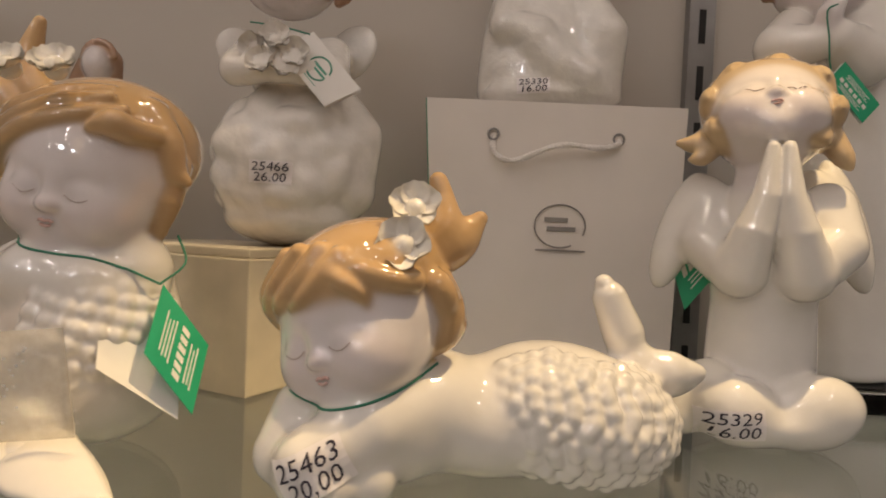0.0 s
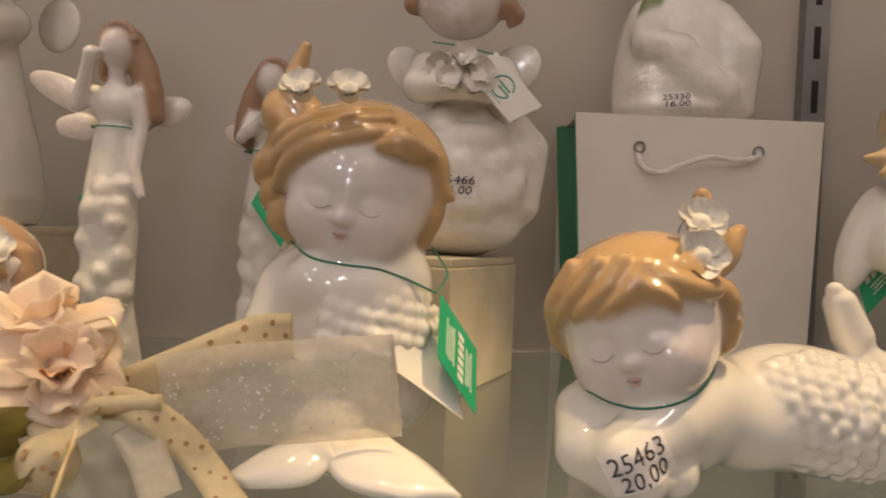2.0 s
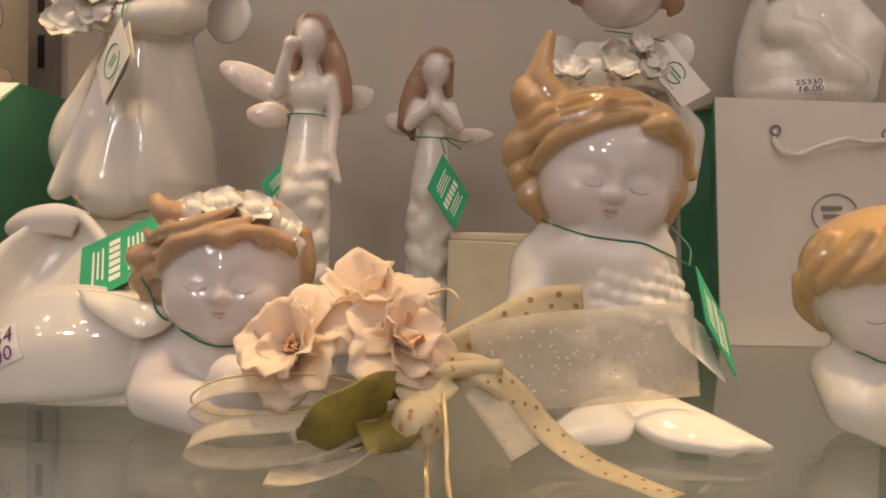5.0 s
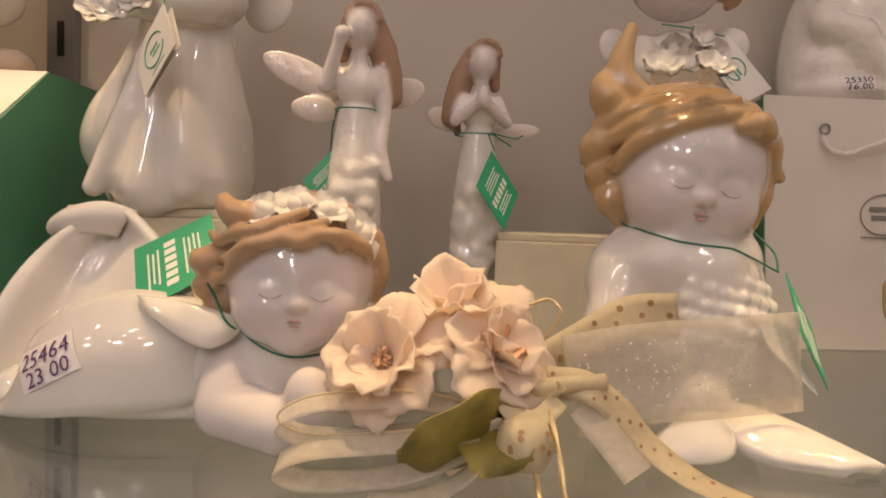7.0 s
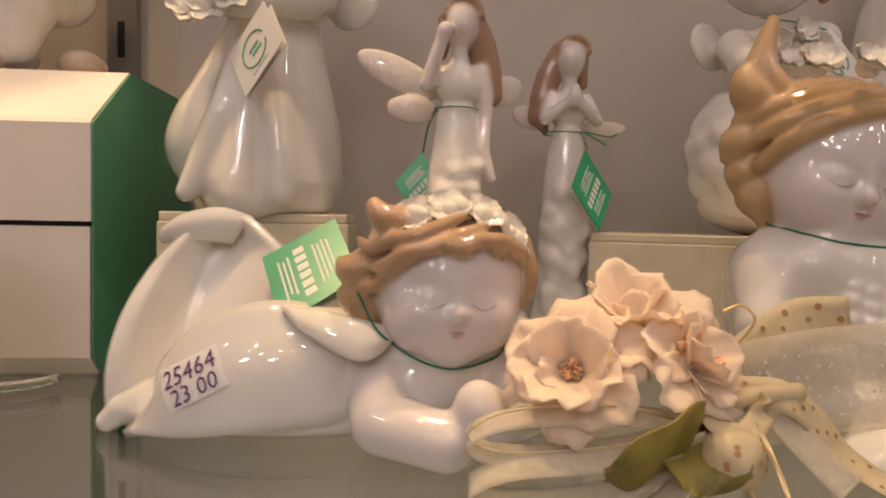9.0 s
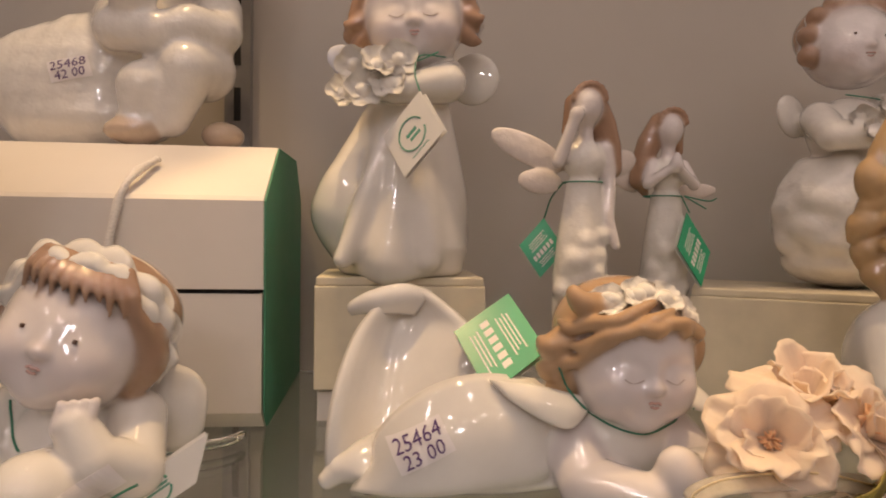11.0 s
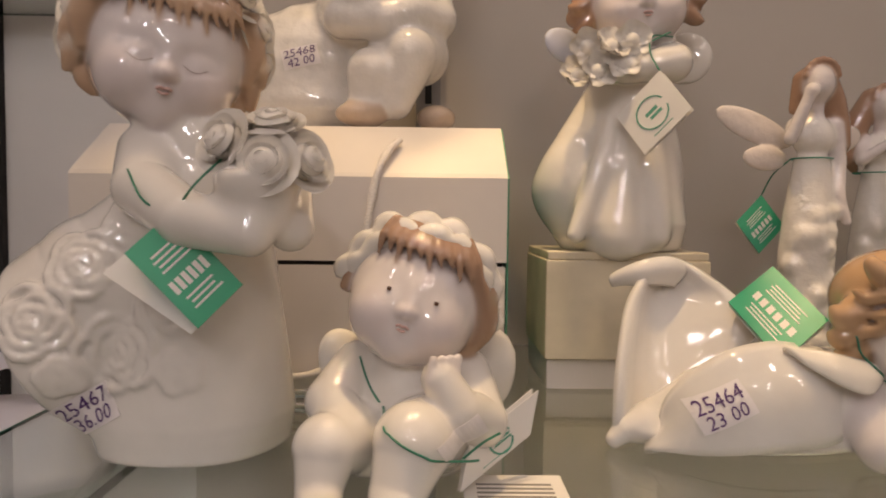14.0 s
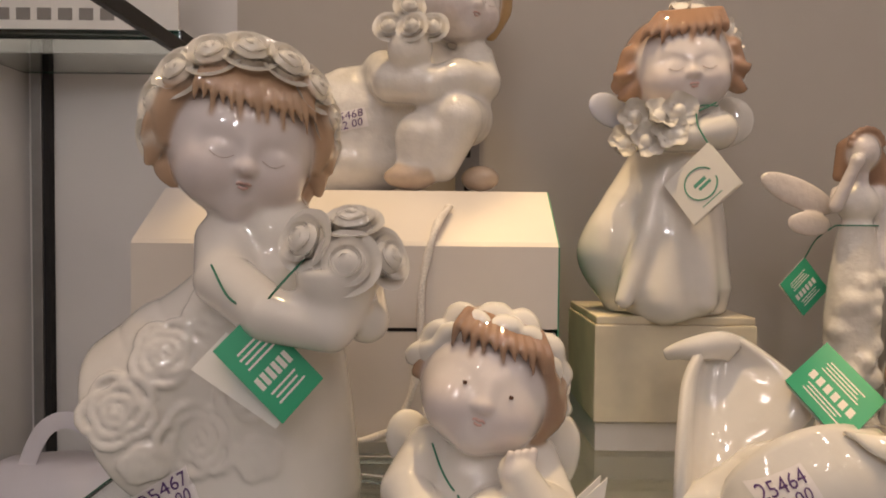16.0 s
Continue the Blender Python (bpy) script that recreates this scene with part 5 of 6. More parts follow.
def fairy(base, height, tilt, hands, hair, label, wings):
    """A slim fairy in a tight gown; height to the crown."""
    x, y, z = base
    s = height / 0.232
    c = Clay(0.0013, 0.004)

    def at(a, b, d):
        return (x + (a + tilt * d) * s, y + b * s, z + d * s)
    c.bell((x, y, z), [(0, 0.026 * s), (0.012 * s, 0.023 * s), (0.05 * s, 0.017 * s), (0.10 * s, 0.0185 * s), (0.13 * s, 0.0165 * s), (0.168 * s, 0.0115 * s)], WHITE, 0.8, 6, 0.06, (tilt, 0))
    for k in range(34):
        d, a = random.uniform(0.02, 0.13), random.uniform(-2.8, -0.3)
        c.ball(at(0.0150 * math.cos(a), 0.012 * math.sin(a), d), 0.0034 * s, WHITE, melt=0.007)
    c.ball(at(0, 0, 0.180), (0.0145 * s, 0.011 * s, 0.014 * s), WHITE)
    c.limb([at(0, 0, 0.19), at(0, -0.002, 0.207)], (0.006 * s, 0.0045 * s), BISQUE)
    c.ball(at(0, -0.003, 0.216), (0.0098 * s, 0.0105 * s, 0.0125 * s), BISQUE)
    c.ball(at(0.0015, 0.003, 0.2195), (0.0118 * s, 0.0115 * s, 0.0125 * s), hair, melt=0.002)
    side = 1 if hands == "lips" else -1
    c.limb([at(side * 0.006, 0.004, 0.222), at(side * 0.014, 0.006, 0.206), at(side * 0.019, 0.006, 0.190), at(side * 0.021, 0.006, 0.176), at(side * 0.016, 0.006, 0.166)], (0.009 * s, 0.0095 * s, 0.0088 * s, 0.008 * s, 0.003 * s), hair)
    c.limb([at(-side * 0.008, 0.005, 0.220), at(-side * 0.011, 0.006, 0.200)], (0.006 * s, 0.004 * s), hair)
    if hands == "lips":
        c.limb([at(-0.014, 0, 0.188), at(-0.020, -0.008, 0.178), at(-0.011, -0.014, 0.208)], (0.005 * s, 0.0046 * s, 0.004 * s), BISQUE)
        c.limb([at(0.014, 0, 0.188), at(0.018, -0.002, 0.165), at(0.017, -0.006, 0.14), at(0.022, -0.008, 0.122)], (0.005 * s, 0.0044 * s, 0.0036 * s, 0.003 * s), BISQUE)
        c.ball(at(-0.010, -0.014, 0.210), 0.0045 * s, BISQUE)
    else:
        for q in (-1, 1):
            c.limb([at(q * 0.013, 0, 0.188), at(q * 0.019, -0.008, 0.172), at(q * 0.001, -0.016, 0.186)], (0.005 * s, 0.0045 * s, 0.0035 * s), BISQUE)
        c.ball(at(0, -0.017, 0.189), (0.004 * s, 0.003 * s, 0.008 * s), BISQUE)
    for (a, b, d), r, turn in wings:
        c.ball(at(a, b, d), tuple(q * s for q in r), (0.74, 0.66, 0.60), turn, 0.002)
    for k in range(9):
        a = radians(-90 + 22 * k)
        c.ball(at(0.0015 + 0.0105 * math.sin(a), -0.004, 0.2215 + 0.0105 * math.cos(a)), 0.0028 * s, hair, melt=0.001)
    return c.skin("fairy_figurine", label, base=base, mat=LACE)


def round_angel():
    """The plump angel on the plain cream box."""
    z0 = 0.0898
    c = Clay(0.0016, 0.006)
    h = Head(c, (0.120, 0.362, 0.279), 0.034, yaw=-8, pitch=0, roll=4, hair=BROWN, eyes="open")
    for k in range(9):
        a = radians(-110 + 27 * k)
        c.ball(h.at(1.02 * math.sin(a), -0.25, 1.0 * math.cos(a)), 0.24 * h.r, BROWN, melt=0.004)
    h.lock([(0.95, -0.2, -0.3), (1.2, -0.2, -0.42), (1.1, -0.2, -0.6)], (0.2, 0.18, 0.1))
    c.ball((0.124, 0.366, z0 + 0.056), (0.055, 0.042, 0.054), WHITE)
    c.ball((0.124, 0.366, z0 + 0.020), (0.046, 0.038, 0.020), WHITE)
    for k in range(110):
        a, b = random.uniform(-3.3, 0.2), random.uniform(-0.6, 1.1)
        c.ball((0.124 + 0.051 * math.cos(a) * math.cos(b), 0.366 + 0.039 * math.sin(a) * math.cos(b), z0 + 0.056 + 0.050 * math.sin(b)), random.uniform(0.0035, 0.006), WHITE, melt=0.009)
    c.limb([(0.168, 0.362, z0 + 0.04), (0.172, 0.360, z0 + 0.08), (0.158, 0.362, z0 + 0.098)], (0.012, 0.014, 0.012), WHITE, 0.012)
    c.ball((0.122, 0.362, 0.212), (0.030, 0.024, 0.028), WHITE)
    c.limb([(0.096, 0.358, 0.222), (0.092, 0.336, 0.206), (0.118, 0.326, 0.206)], (0.013, 0.012, 0.010), WHITE)
    c.limb([(0.150, 0.358, 0.222), (0.154, 0.338, 0.206), (0.126, 0.326, 0.206)], (0.013, 0.012, 0.010), WHITE)
    for at in ((0.106, 0.326, 0.218), (0.120, 0.320, 0.222), (0.132, 0.322, 0.214), (0.112, 0.320, 0.206), (0.126, 0.320, 0.204)):
        blossom(c, at, (random.uniform(-.4, .4), -1, random.uniform(-.2, .6)), 0.010, WHITE, 5, 0.5)
    c.ball((0.160, 0.374, 0.228), (0.024, 0.005, 0.018), WHITE, (0, -35, -25))
    c.ball((0.084, 0.374, 0.226), (0.020, 0.005, 0.016), WHITE, (0, 30, 25))
    return c.skin("angel_figurine", "plump white porcelain angel holding flowers on a cream box", base=(0.125, 0.362, z0), mat=LACE)


def kneeling_child():
    """The pale figure sitting on the white gift bag."""
    z0 = 0.2065
    c = Clay(0.0018, 0.007)
    Head(c, (0.310, 0.442, z0 + 0.145), 0.036, yaw=-10, hair=PALE)
    c.ball((0.316, 0.436, z0 + 0.010), (0.056, 0.032, 0.010), WHITE)
    c.bell((0.312, 0.438, z0), [(0, 0.048), (0.03, 0.050), (0.08, 0.040), (0.118, 0.024)], WHITE, 0.62, 5, 0.04)
    c.limb([(0.350, 0.430, z0 + 0.02), (0.352, 0.424, z0 + 0.058), (0.338, 0.432, z0 + 0.082)], (0.020, 0.020, 0.018), WHITE)
    c.limb([(0.300, 0.416, z0 + 0.048), (0.320, 0.412, z0 + 0.030), (0.336, 0.412, z0 + 0.022)], (0.014, 0.014, 0.012), WHITE)
    c.limb([(0.282, 0.436, z0 + 0.09), (0.275, 0.420, z0 + 0.062), (0.300, 0.412, z0 + 0.056)], (0.014, 0.013, 0.010), WHITE)
    c.ball((0.268, 0.450, z0 + 0.055), (0.010, 0.022, 0.052), WHITE, (0, 8, 0))
    c.ball((0.278, 0.424, z0 + 0.094), (0.008, 0.004, 0.016), (0.16, 0.20, 0.06), (0, 25, 0), 0.001)
    return c.skin("kneeling_figurine", "pale white porcelain kneeling child on the paper gift bag", base=(0.315, 0.436, z0), mat=LACE)


def praying_angel():
    c = Clay(0.0014, 0.005)
    h = Head(c, (0.407, 0.262, 0.174), 0.0315, yaw=-20, pitch=-28, roll=-2, hair=(0.50, 0.36, 0.20))
    c.ball(h.at(0, 0.08, 0.36), (1.12 * h.r, 0.86 * h.r, 0.84 * h.r), h.hair, h.deg, 0.003)
    for k in range(13):
        a = radians(-130 + 21.5 * k)
        x, z = math.sin(a), math.cos(a)
        g = 0.14 * (-1) ** k
        h.lock([(x * 0.62, 0.05, z * 0.70 + 0.1), (x * 0.92, -0.20, z * 0.92 + 0.04), (x * 1.00 + g * z, -0.38, z * 0.98 - g * x), (x * 0.98 + 2.0 * g * z, -0.52, z * 0.92 - 2.0 * g * x)], (0.20, 0.20, 0.15, 0.05), 0.0016)
    h.lock([(-0.92, 0, -0.3), (-1.18, -0.1, -0.52), (-1.46, -0.12, -0.50)], (0.24, 0.18, 0.07))
    h.lock([(-0.90, 0, -0.5), (-1.08, -0.1, -0.80), (-1.26, -0.12, -0.86)], (0.22, 0.16, 0.06))
    h.lock([(0.9, 0, -0.4), (1.08, 0.0, -0.80), (1.16, 0.0, -1.02)], (0.24, 0.18, 0.07))
    c.limb([(0.405, 0.256, 0.150), (0.406, 0.256, 0.125)], (0.015, 0.020), BISQUE)
    c.bell((0.408, 0.258, 0.012), [(0, 0.033), (0.03, 0.029), (0.06, 0.027), (0.095, 0.030), (0.122, 0.022)], WHITE, 0.85, 4, 0.04)
    side = Matrix.Translation((0.410, 0.262, 0)) @ Matrix.Rotation(radians(-20), 4, "Z")
    for s in (-1, 1):
        c.limb([side @ Vector(p) for p in ((0.029 * s, 0.0, 0.126), (0.032 * s, -0.012, 0.106), (0.0155 * s, -0.026, 0.092))], (0.0145, 0.0145, 0.0145), WHITE, 0.003)
        c.limb([side @ Vector(p) for p in ((0.0155 * s, -0.028, 0.092), (0.0100 * s, -0.036, 0.112), (0.0055 * s, -0.038, 0.130), (0.0038 * s, -0.037, 0.155))], (0.0145, 0.0105, 0.0070, 0.0034), WHITE, 0.0016)
    c.ball((0.366, 0.276, 0.112), (0.011, 0.012, 0.036), WHITE, (0, 22, 20))
    c.ball((0.376, 0.274, 0.130), (0.009, 0.010, 0.016), WHITE, (0, 40, 20))
    c.ball((0.462, 0.276, 0.118), (0.011, 0.012, 0.040), WHITE, (0, -18, -20))
    c.ball((0.446, 0.274, 0.136), (0.010, 0.010, 0.016), WHITE, (0, -40, -20))
    c.ball((0.408, 0.246, 0.014), (0.041, 0.030, 0.0145), WHITE)
    c.ball((0.386, 0.232, 0.020), (0.022, 0.016, 0.018), WHITE, (0, 12, 0))
    c.ball((0.424, 0.232, 0.021), (0.026, 0.016, 0.019), WHITE, (0, -10, 0))
    c.limb([(0.375, 0.246, 0.030), (0.362, 0.244, 0.014)], (0.014, 0.010), CREAM)
    return c.skin("angel_figurine", "cream porcelain angel kneeling in prayer with raised face", base=(0.408, 0.245, 0))


def tall_angel():
    c = Clay(0.0018, 0.006)
    x, y, z0 = 0.515, 0.362, 0.018
    h = Head(c, (0.488, y, 0.294), 0.034, yaw=-16, pitch=10, roll=8, hair=BROWN)
    h.lock([(-0.9, -0.2, 0.4), (-1.1, -0.2, 0.0), (-0.95, -0.2, -0.5)], (0.26, 0.22, 0.14))
    c.bell((x, y, z0), [(0, 0.052), (0.02, 0.050), (0.08, 0.040), (0.15, 0.034), (0.20, 0.030), (0.232, 0.020)], WHITE, 0.85, 6, 0.05)
    c.limb([(0.464, 0.352, 0.252), (0.449, 0.338, 0.236), (0.468, 0.328, 0.237)], (0.015, 0.016, 0.012), WHITE, 0.003)
    c.limb([(0.518, 0.352, 0.256), (0.502, 0.334, 0.231), (0.482, 0.326, 0.240)], (0.024, 0.020, 0.013), WHITE, 0.003)
    c.limb([(0.473, 0.326, 0.244), (0.472, 0.322, 0.254), (0.478, 0.324, 0.264)], (0.009, 0.008, 0.006), BISQUE, 0.003)
    c.ball((0.556, 0.375, 0.12), (0.024, 0.012, 0.066), WHITE, (0, -12, 0))
    c.ball((0.472, 0.378, 0.13), (0.016, 0.010, 0.055), WHITE, (0, 10, 0))
    return c.skin("angel_figurine", "tall white porcelain angel with brown hair on a glass block", base=(x, y, z0))


FIG = {}
FIG["463"] = lying_mermaid()
FIG["465"] = seated_mermaid()
FIG["464"] = lying_angel()
FIG["467"] = rose_angel()
FIG["cherub"] = sitting_cherub()
FIG["469"] = flower_angel()
FIG["468"] = basket_angel()
FIG["fairy1"] = fairy((-0.108, 0.315, 0.0), 0.232, 0.02, "lips", BROWN, "slim white porcelain fairy with wings raising a hand to her lips",
                      (((-0.036, 0.012, 0.188), (0.030, 0.003, 0.0105), (0, 24, 0)), ((-0.028, 0.010, 0.166), (0.016, 0.003, 0.009), (0, 5, 0)), ((0.028, 0.016, 0.180), (0.016, 0.0025, 0.010), (0, -20, 0))))
FIG["fairy2"] = fairy((-0.022, 0.374, 0.0), 0.228, 0.02, "pray", BROWN, "slim white porcelain fairy with folded hands and thin wings",
                      (((0.028, 0.014, 0.168), (0.022, 0.002, 0.007), (0, -6, 0)), ((-0.026, 0.014, 0.176), (0.014, 0.002, 0.009), (0, 20, 0))))
FIG["466"] = round_angel()
FIG["330"] = kneeling_child()
FIG["329"] = praying_angel()
FIG["tall"] = tall_angel()
block = part("glass_block", box_bm((0.468, 0.31, 0), (0.575, 0.415, 0.0175), 0.002), GLASS, None)
block.visible_shadow = False
tagged(block, "clear glass block under the tall angel", "block")

# ---- price stickers ----
from mathutils.bvhtree import BVHTree


def tree_of(ob):
    me = ob.data
    return BVHTree.FromPolygons([ob.location + v.co for v in me.vertices], [tuple(p.vertices) for p in me.polygons])


TREES = {k: tree_of(o) for k, o in FIG.items()}


def lay_on(tree, point, n, lift):
    hit = tree.ray_cast(point + n * 0.03, -n, 0.08)
    return (hit[0] + n * lift) if hit[0] is not None else point


def text_mesh(words, size):
    data = bpy.data.curves.new("words", "FONT")
    data.body, data.size, data.align_x, data.align_y = words, size, "CENTER", "CENTER"
    data.resolution_u = 2
    ob = new("words", data)
    me = bpy.data.meshes.new_from_object(ob)
    bpy.data.objects.remove(ob)
    return me


def sticker(fig, centre, angle, w, h, lines, ink=INK, yaw=0.0, pitch=0.0, bars=False):
    """A paper sticker pressed on a figurine, with its handwritten code and price."""
    turn = Euler((radians(90 + pitch), 0, radians(yaw))).to_matrix() @ Matrix.Rotation(radians(angle), 3, "Z")
    u, v, n = turn @ Vector((1, 0, 0)), turn @ Vector((0, 1, 0)), turn @ Vector((0, 0, 1))
    c, tree = Vector(centre), TREES[fig]
    mid = lay_on(tree, c, n, 0)
    words = " ".join(lines)
    thing = empty("price_sticker", mid, "white handwritten price sticker stuck on a porcelain figurine", "sticker", "price stickers")
    bm = bmesh.new()
    grid = [[bm.verts.new(lay_on(tree, c + u * (w * (i / 10 - 0.5)) + v * (h * (j / 6 - 0.5)), n, 0.0006) - mid) for i in range(11)] for j in range(7)]
    for a, b in zip(grid, grid[1:]):
        for i in range(10):
            bm.faces.new((a[i], a[i + 1], b[i + 1], b[i]))
    paper = part("paper", bm, STICKER, thing)
    mod = paper.modifiers.new("paper", "SOLIDIFY")
    mod.thickness, mod.offset = 0.00025, 1
    for k, line in enumerate(lines):
        off = h * (0.22 - 0.46 * k)
        if bars:
            bm = bmesh.new()
            for q in range(5):
                a0 = w * (-0.36 + 0.16 * q)
                vs = [bm.verts.new(lay_on(tree, c + u * (a0 + dx) + v * (off + dy), n, 0.0008) - mid) for dx, dy in ((0, -h * .14), (w * .05, -h * .16), (w * .08, h * .14), (w * .02, h * .16))]
                bm.faces.new(vs)
            part("mark", bm, ink, thing)
            continue
        me = text_mesh(line, h * 0.56)
        wide = max(0.001, max(p.co.x for p in me.vertices) - min(p.co.x for p in me.vertices))
        fit = w * (0.86 if k == 0 else 0.74) / wide
        bm = bmesh.new()
        bm.from_mesh(me)
        bmesh.ops.subdivide_edges(bm, edges=[e for e in bm.edges if e.calc_length() > 0.0015], cuts=1)
        for p in bm.verts:
            x, y = p.co.x * fit, p.co.y * min(1.0, fit * 1.1)
            p.co = lay_on(tree, c + u * (x + 0.12 * y) + v * (y + off + 0.02 * x), n, 0.0016) - mid
        part("writing", bm, ink, thing)
        bpy.data.meshes.remove(me)
    return thing


sticker("463", (0.187, 0.135, 0.019), 27, 0.027, 0.017, ("25463", "20,00"))
sticker("329", (0.3775, 0.215, 0.016), 6, 0.029, 0.0155, ("25329", "16.00"))
sticker("464", (-0.2235, 0.192, 0.0305), 28, 0.028, 0.0165, ("25464", "23 00"), INKPURPLE)
sticker("466", (0.1195, 0.32, 0.138), -2, 0.028, 0.0145, ("25466", "26.00"))
sticker("467", (-0.5290, 0.180, 0.0275), 30, 0.029, 0.018, ("25467", "36.00"), INKPURPLE)
sticker("468", (-0.4735, 0.385, 0.2465), 14, 0.029, 0.016, ("25468", "42 00"), INKPURPLE)
sticker("330", (0.2965, 0.408, 0.2195), 2, 0.025, 0.0125, ("25330", "16.00"))
sticker("cherub", (-0.352, 0.145, 0.030), 30, 0.020, 0.010, ("red",), INKRED, bars=True)

# ---- hang tags and threads ----


def quad_bm(p, e1, e2, n, rects, lift, thick):
    """Small boxes on the card p + a e1 + b e2, given as (a0, a1, b0, b1)."""
    bm = bmesh.new()
    for a0, a1, b0, b1 in rects:
        c = [p + e1 * a + e2 * b for a, b in ((a0, b0), (a1, b0), (a1, b1), (a0, b1))]
        lo = [bm.verts.new(q + n * lift) for q in c]
        hi = [bm.verts.new(q + n * (lift + thick)) for q in c]
        bm.faces.new(lo[::-1])
        bm.faces.new(hi)
        for i in range(4):
            bm.faces.new((lo[i], lo[(i + 1) % 4], hi[(i + 1) % 4], hi[i]))
    bmesh.ops.recalc_face_normals(bm, faces=bm.faces[:])
    return bm


def on_skin(fig, points, lift=0.0003):
    n = Vector((0, -1, 0.1)).normalized()
    return [lay_on(TREES[fig], p, n, lift) for p in smooth_path(points, 5)]


def hang_tag(root, along, up, front, label, threads=(), second=None):
    """A folded card tag: root corner, the edge along the lettering and the edge up from it."""
    p, e1, e2 = Vector(root), Vector(along), Vector(up)
    n = e1.cross(e2).normalized()
    thing = empty("hang_tag", root, label, "tag", "hang tags")
    o = Vector((0, 0, 0))
    mat = TAGGREEN if front == "green" else TAGWHITE
    part("card", quad_bm(o, e1, e2, n, [(0, 1, 0, 1)], 0, 0.0005), mat, thing)
    back = Vector(second) if second else -n * 0.002
    part("back_card", quad_bm(o + back * 0.4, e1 + back * 0.5, e2 + back, n, [(0.0, 1, 0.0, 0.99)], -0.0012, 0.0005), TAGWHITE, thing, "white inner leaf")
    if front == "green":
        part("logo", quad_bm(o, e1, e2, n, [(0.14 + 0.125 * k, 0.225 + 0.125 * k, 0.36, 0.50) for k in range(6)], 0.0005, 0.0001), TAGWHITE, thing, "white printed bars")
        part("small_print", quad_bm(o, e1, e2, n, [(0.2 + 0.03 * (k % 2), 0.8 - 0.04 * (k % 3), b, b + 0.022) for k, b in enumerate((0.60, 0.66, 0.72, 0.78, 0.27, 0.21, 0.15))], 0.0005, 0.0001), GREENINK if front != "green" else STICKER, thing, "fine white lines")
    else:
        c = o + e1 * 0.5 + e2 * 0.5 + n * 0.0006
        r = min(e1.length, e2.length) * 0.30
        a, b = e1.normalized(), n.cross(e1).normalized()
        part("emblem", tube_bm([c + a * r * math.cos(t) + b * r * math.sin(t) for t in np.linspace(0.3, 6.0, 20)], 0.0006, 4, 2), GREENINK, thing, "green printed ring")
        part("emblem_bar", quad_bm(o, e1, e2, n, [(0.38, 0.62, 0.50, 0.57), (0.42, 0.66, 0.40, 0.46), (0.3, 0.7, 0.12, 0.14)], 0.0005, 0.0001), GREENINK, thing, "green printed bars")
    for line in threads:
        part("thread", tube_bm([Vector(q) - p for q in line], 0.00055, 6, 8), THREAD, thing, "green thread")
    return thing


def corner_tag(t, l, b, r, way, front, label, threads=(), second=None):
    """The same from the card's four corners; way: which edge the lettering follows."""
    t, l, b, r = (Vector(q) for q in (t, l, b, r))
    if way == "down":
        return hang_tag(l, b - l, t - l, front, label, threads, second)
    return hang_tag(b, r - b, l - b, front, label, threads, second)


GT = "green card hang tag"
WT = "white card hang tag with green emblem"
corner_tag((-0.172, 0.232, 0.096), (-0.204, 0.216, 0.077), (-0.190, 0.184, 0.051), (-0.158, 0.200, 0.070), "down", "green", GT + " on the lying angel",
           [on_skin("464", [(-0.158, 0.180, 0.066), (-0.149, 0.158, 0.052), (-0.132, 0.150, 0.041), (-0.116, 0.151, 0.038), (-0.100, 0.155, 0.041), (-0.092, 0.160, 0.048)])])
corner_tag((-0.480, 0.150, 0.1225), (-0.497, 0.139, 0.105), (-0.466, 0.139, 0.073), (-0.450, 0.150, 0.091), "up", "green", GT + " on the rose angel",
           [[(-0.480, 0.148, 0.121), (-0.492, 0.146, 0.128), (-0.505, 0.160, 0.142)], [(-0.480, 0.148, 0.121), (-0.468, 0.140, 0.134), (-0.458, 0.146, 0.146)]], second=(-0.008, 0.002, -0.006))
corner_tag((-0.010, 0.350, 0.146), (-0.023, 0.344, 0.121), (-0.002, 0.347, 0.091), (0.009, 0.356, 0.117), "up", "green", GT + " on the praying fairy",
           [[(-0.022 + 0.0145 * math.cos(a), 0.374 + 0.0130 * math.sin(a), 0.160) for a in np.linspace(0, 6.28, 12)], [(-0.014, 0.358, 0.160), (-0.010, 0.352, 0.147)],
            [(-0.012, 0.358, 0.160), (0.004, 0.352, 0.156), (0.010, 0.350, 0.158)], [(-0.012, 0.358, 0.160), (0.002, 0.350, 0.150)]])
corner_tag((-0.124, 0.345, 0.141), (-0.1424, 0.345, 0.1205), (-0.128, 0.338, 0.0975), (-0.110, 0.338, 0.118), "up", "green", GT + " behind the fairy",
           [[(-0.105 + 0.0135 * math.cos(a), 0.315 + 0.0115 * math.sin(a), 0.165) for a in np.linspace(0, 6.28, 12)], [(-0.118, 0.318, 0.165), (-0.122, 0.334, 0.155), (-0.124, 0.345, 0.141)]])
corner_tag((0.1065, 0.190, 0.077), (0.108, 0.172, 0.050), (0.1265, 0.178, 0.023), (0.127, 0.194, 0.050), "up", "green", GT + " on the sitting mermaid",
           [on_skin("465", [(0.034, 0.172, 0.102), (0.048, 0.164, 0.094), (0.064, 0.163, 0.091), (0.080, 0.168, 0.089), (0.094, 0.175, 0.084)]) + [Vector((0.1065, 0.190, 0.077))], [(0.1065, 0.190, 0.077), (0.112, 0.204, 0.086), (0.104, 0.215, 0.098)]], second=(-0.012, -0.004, -0.004))
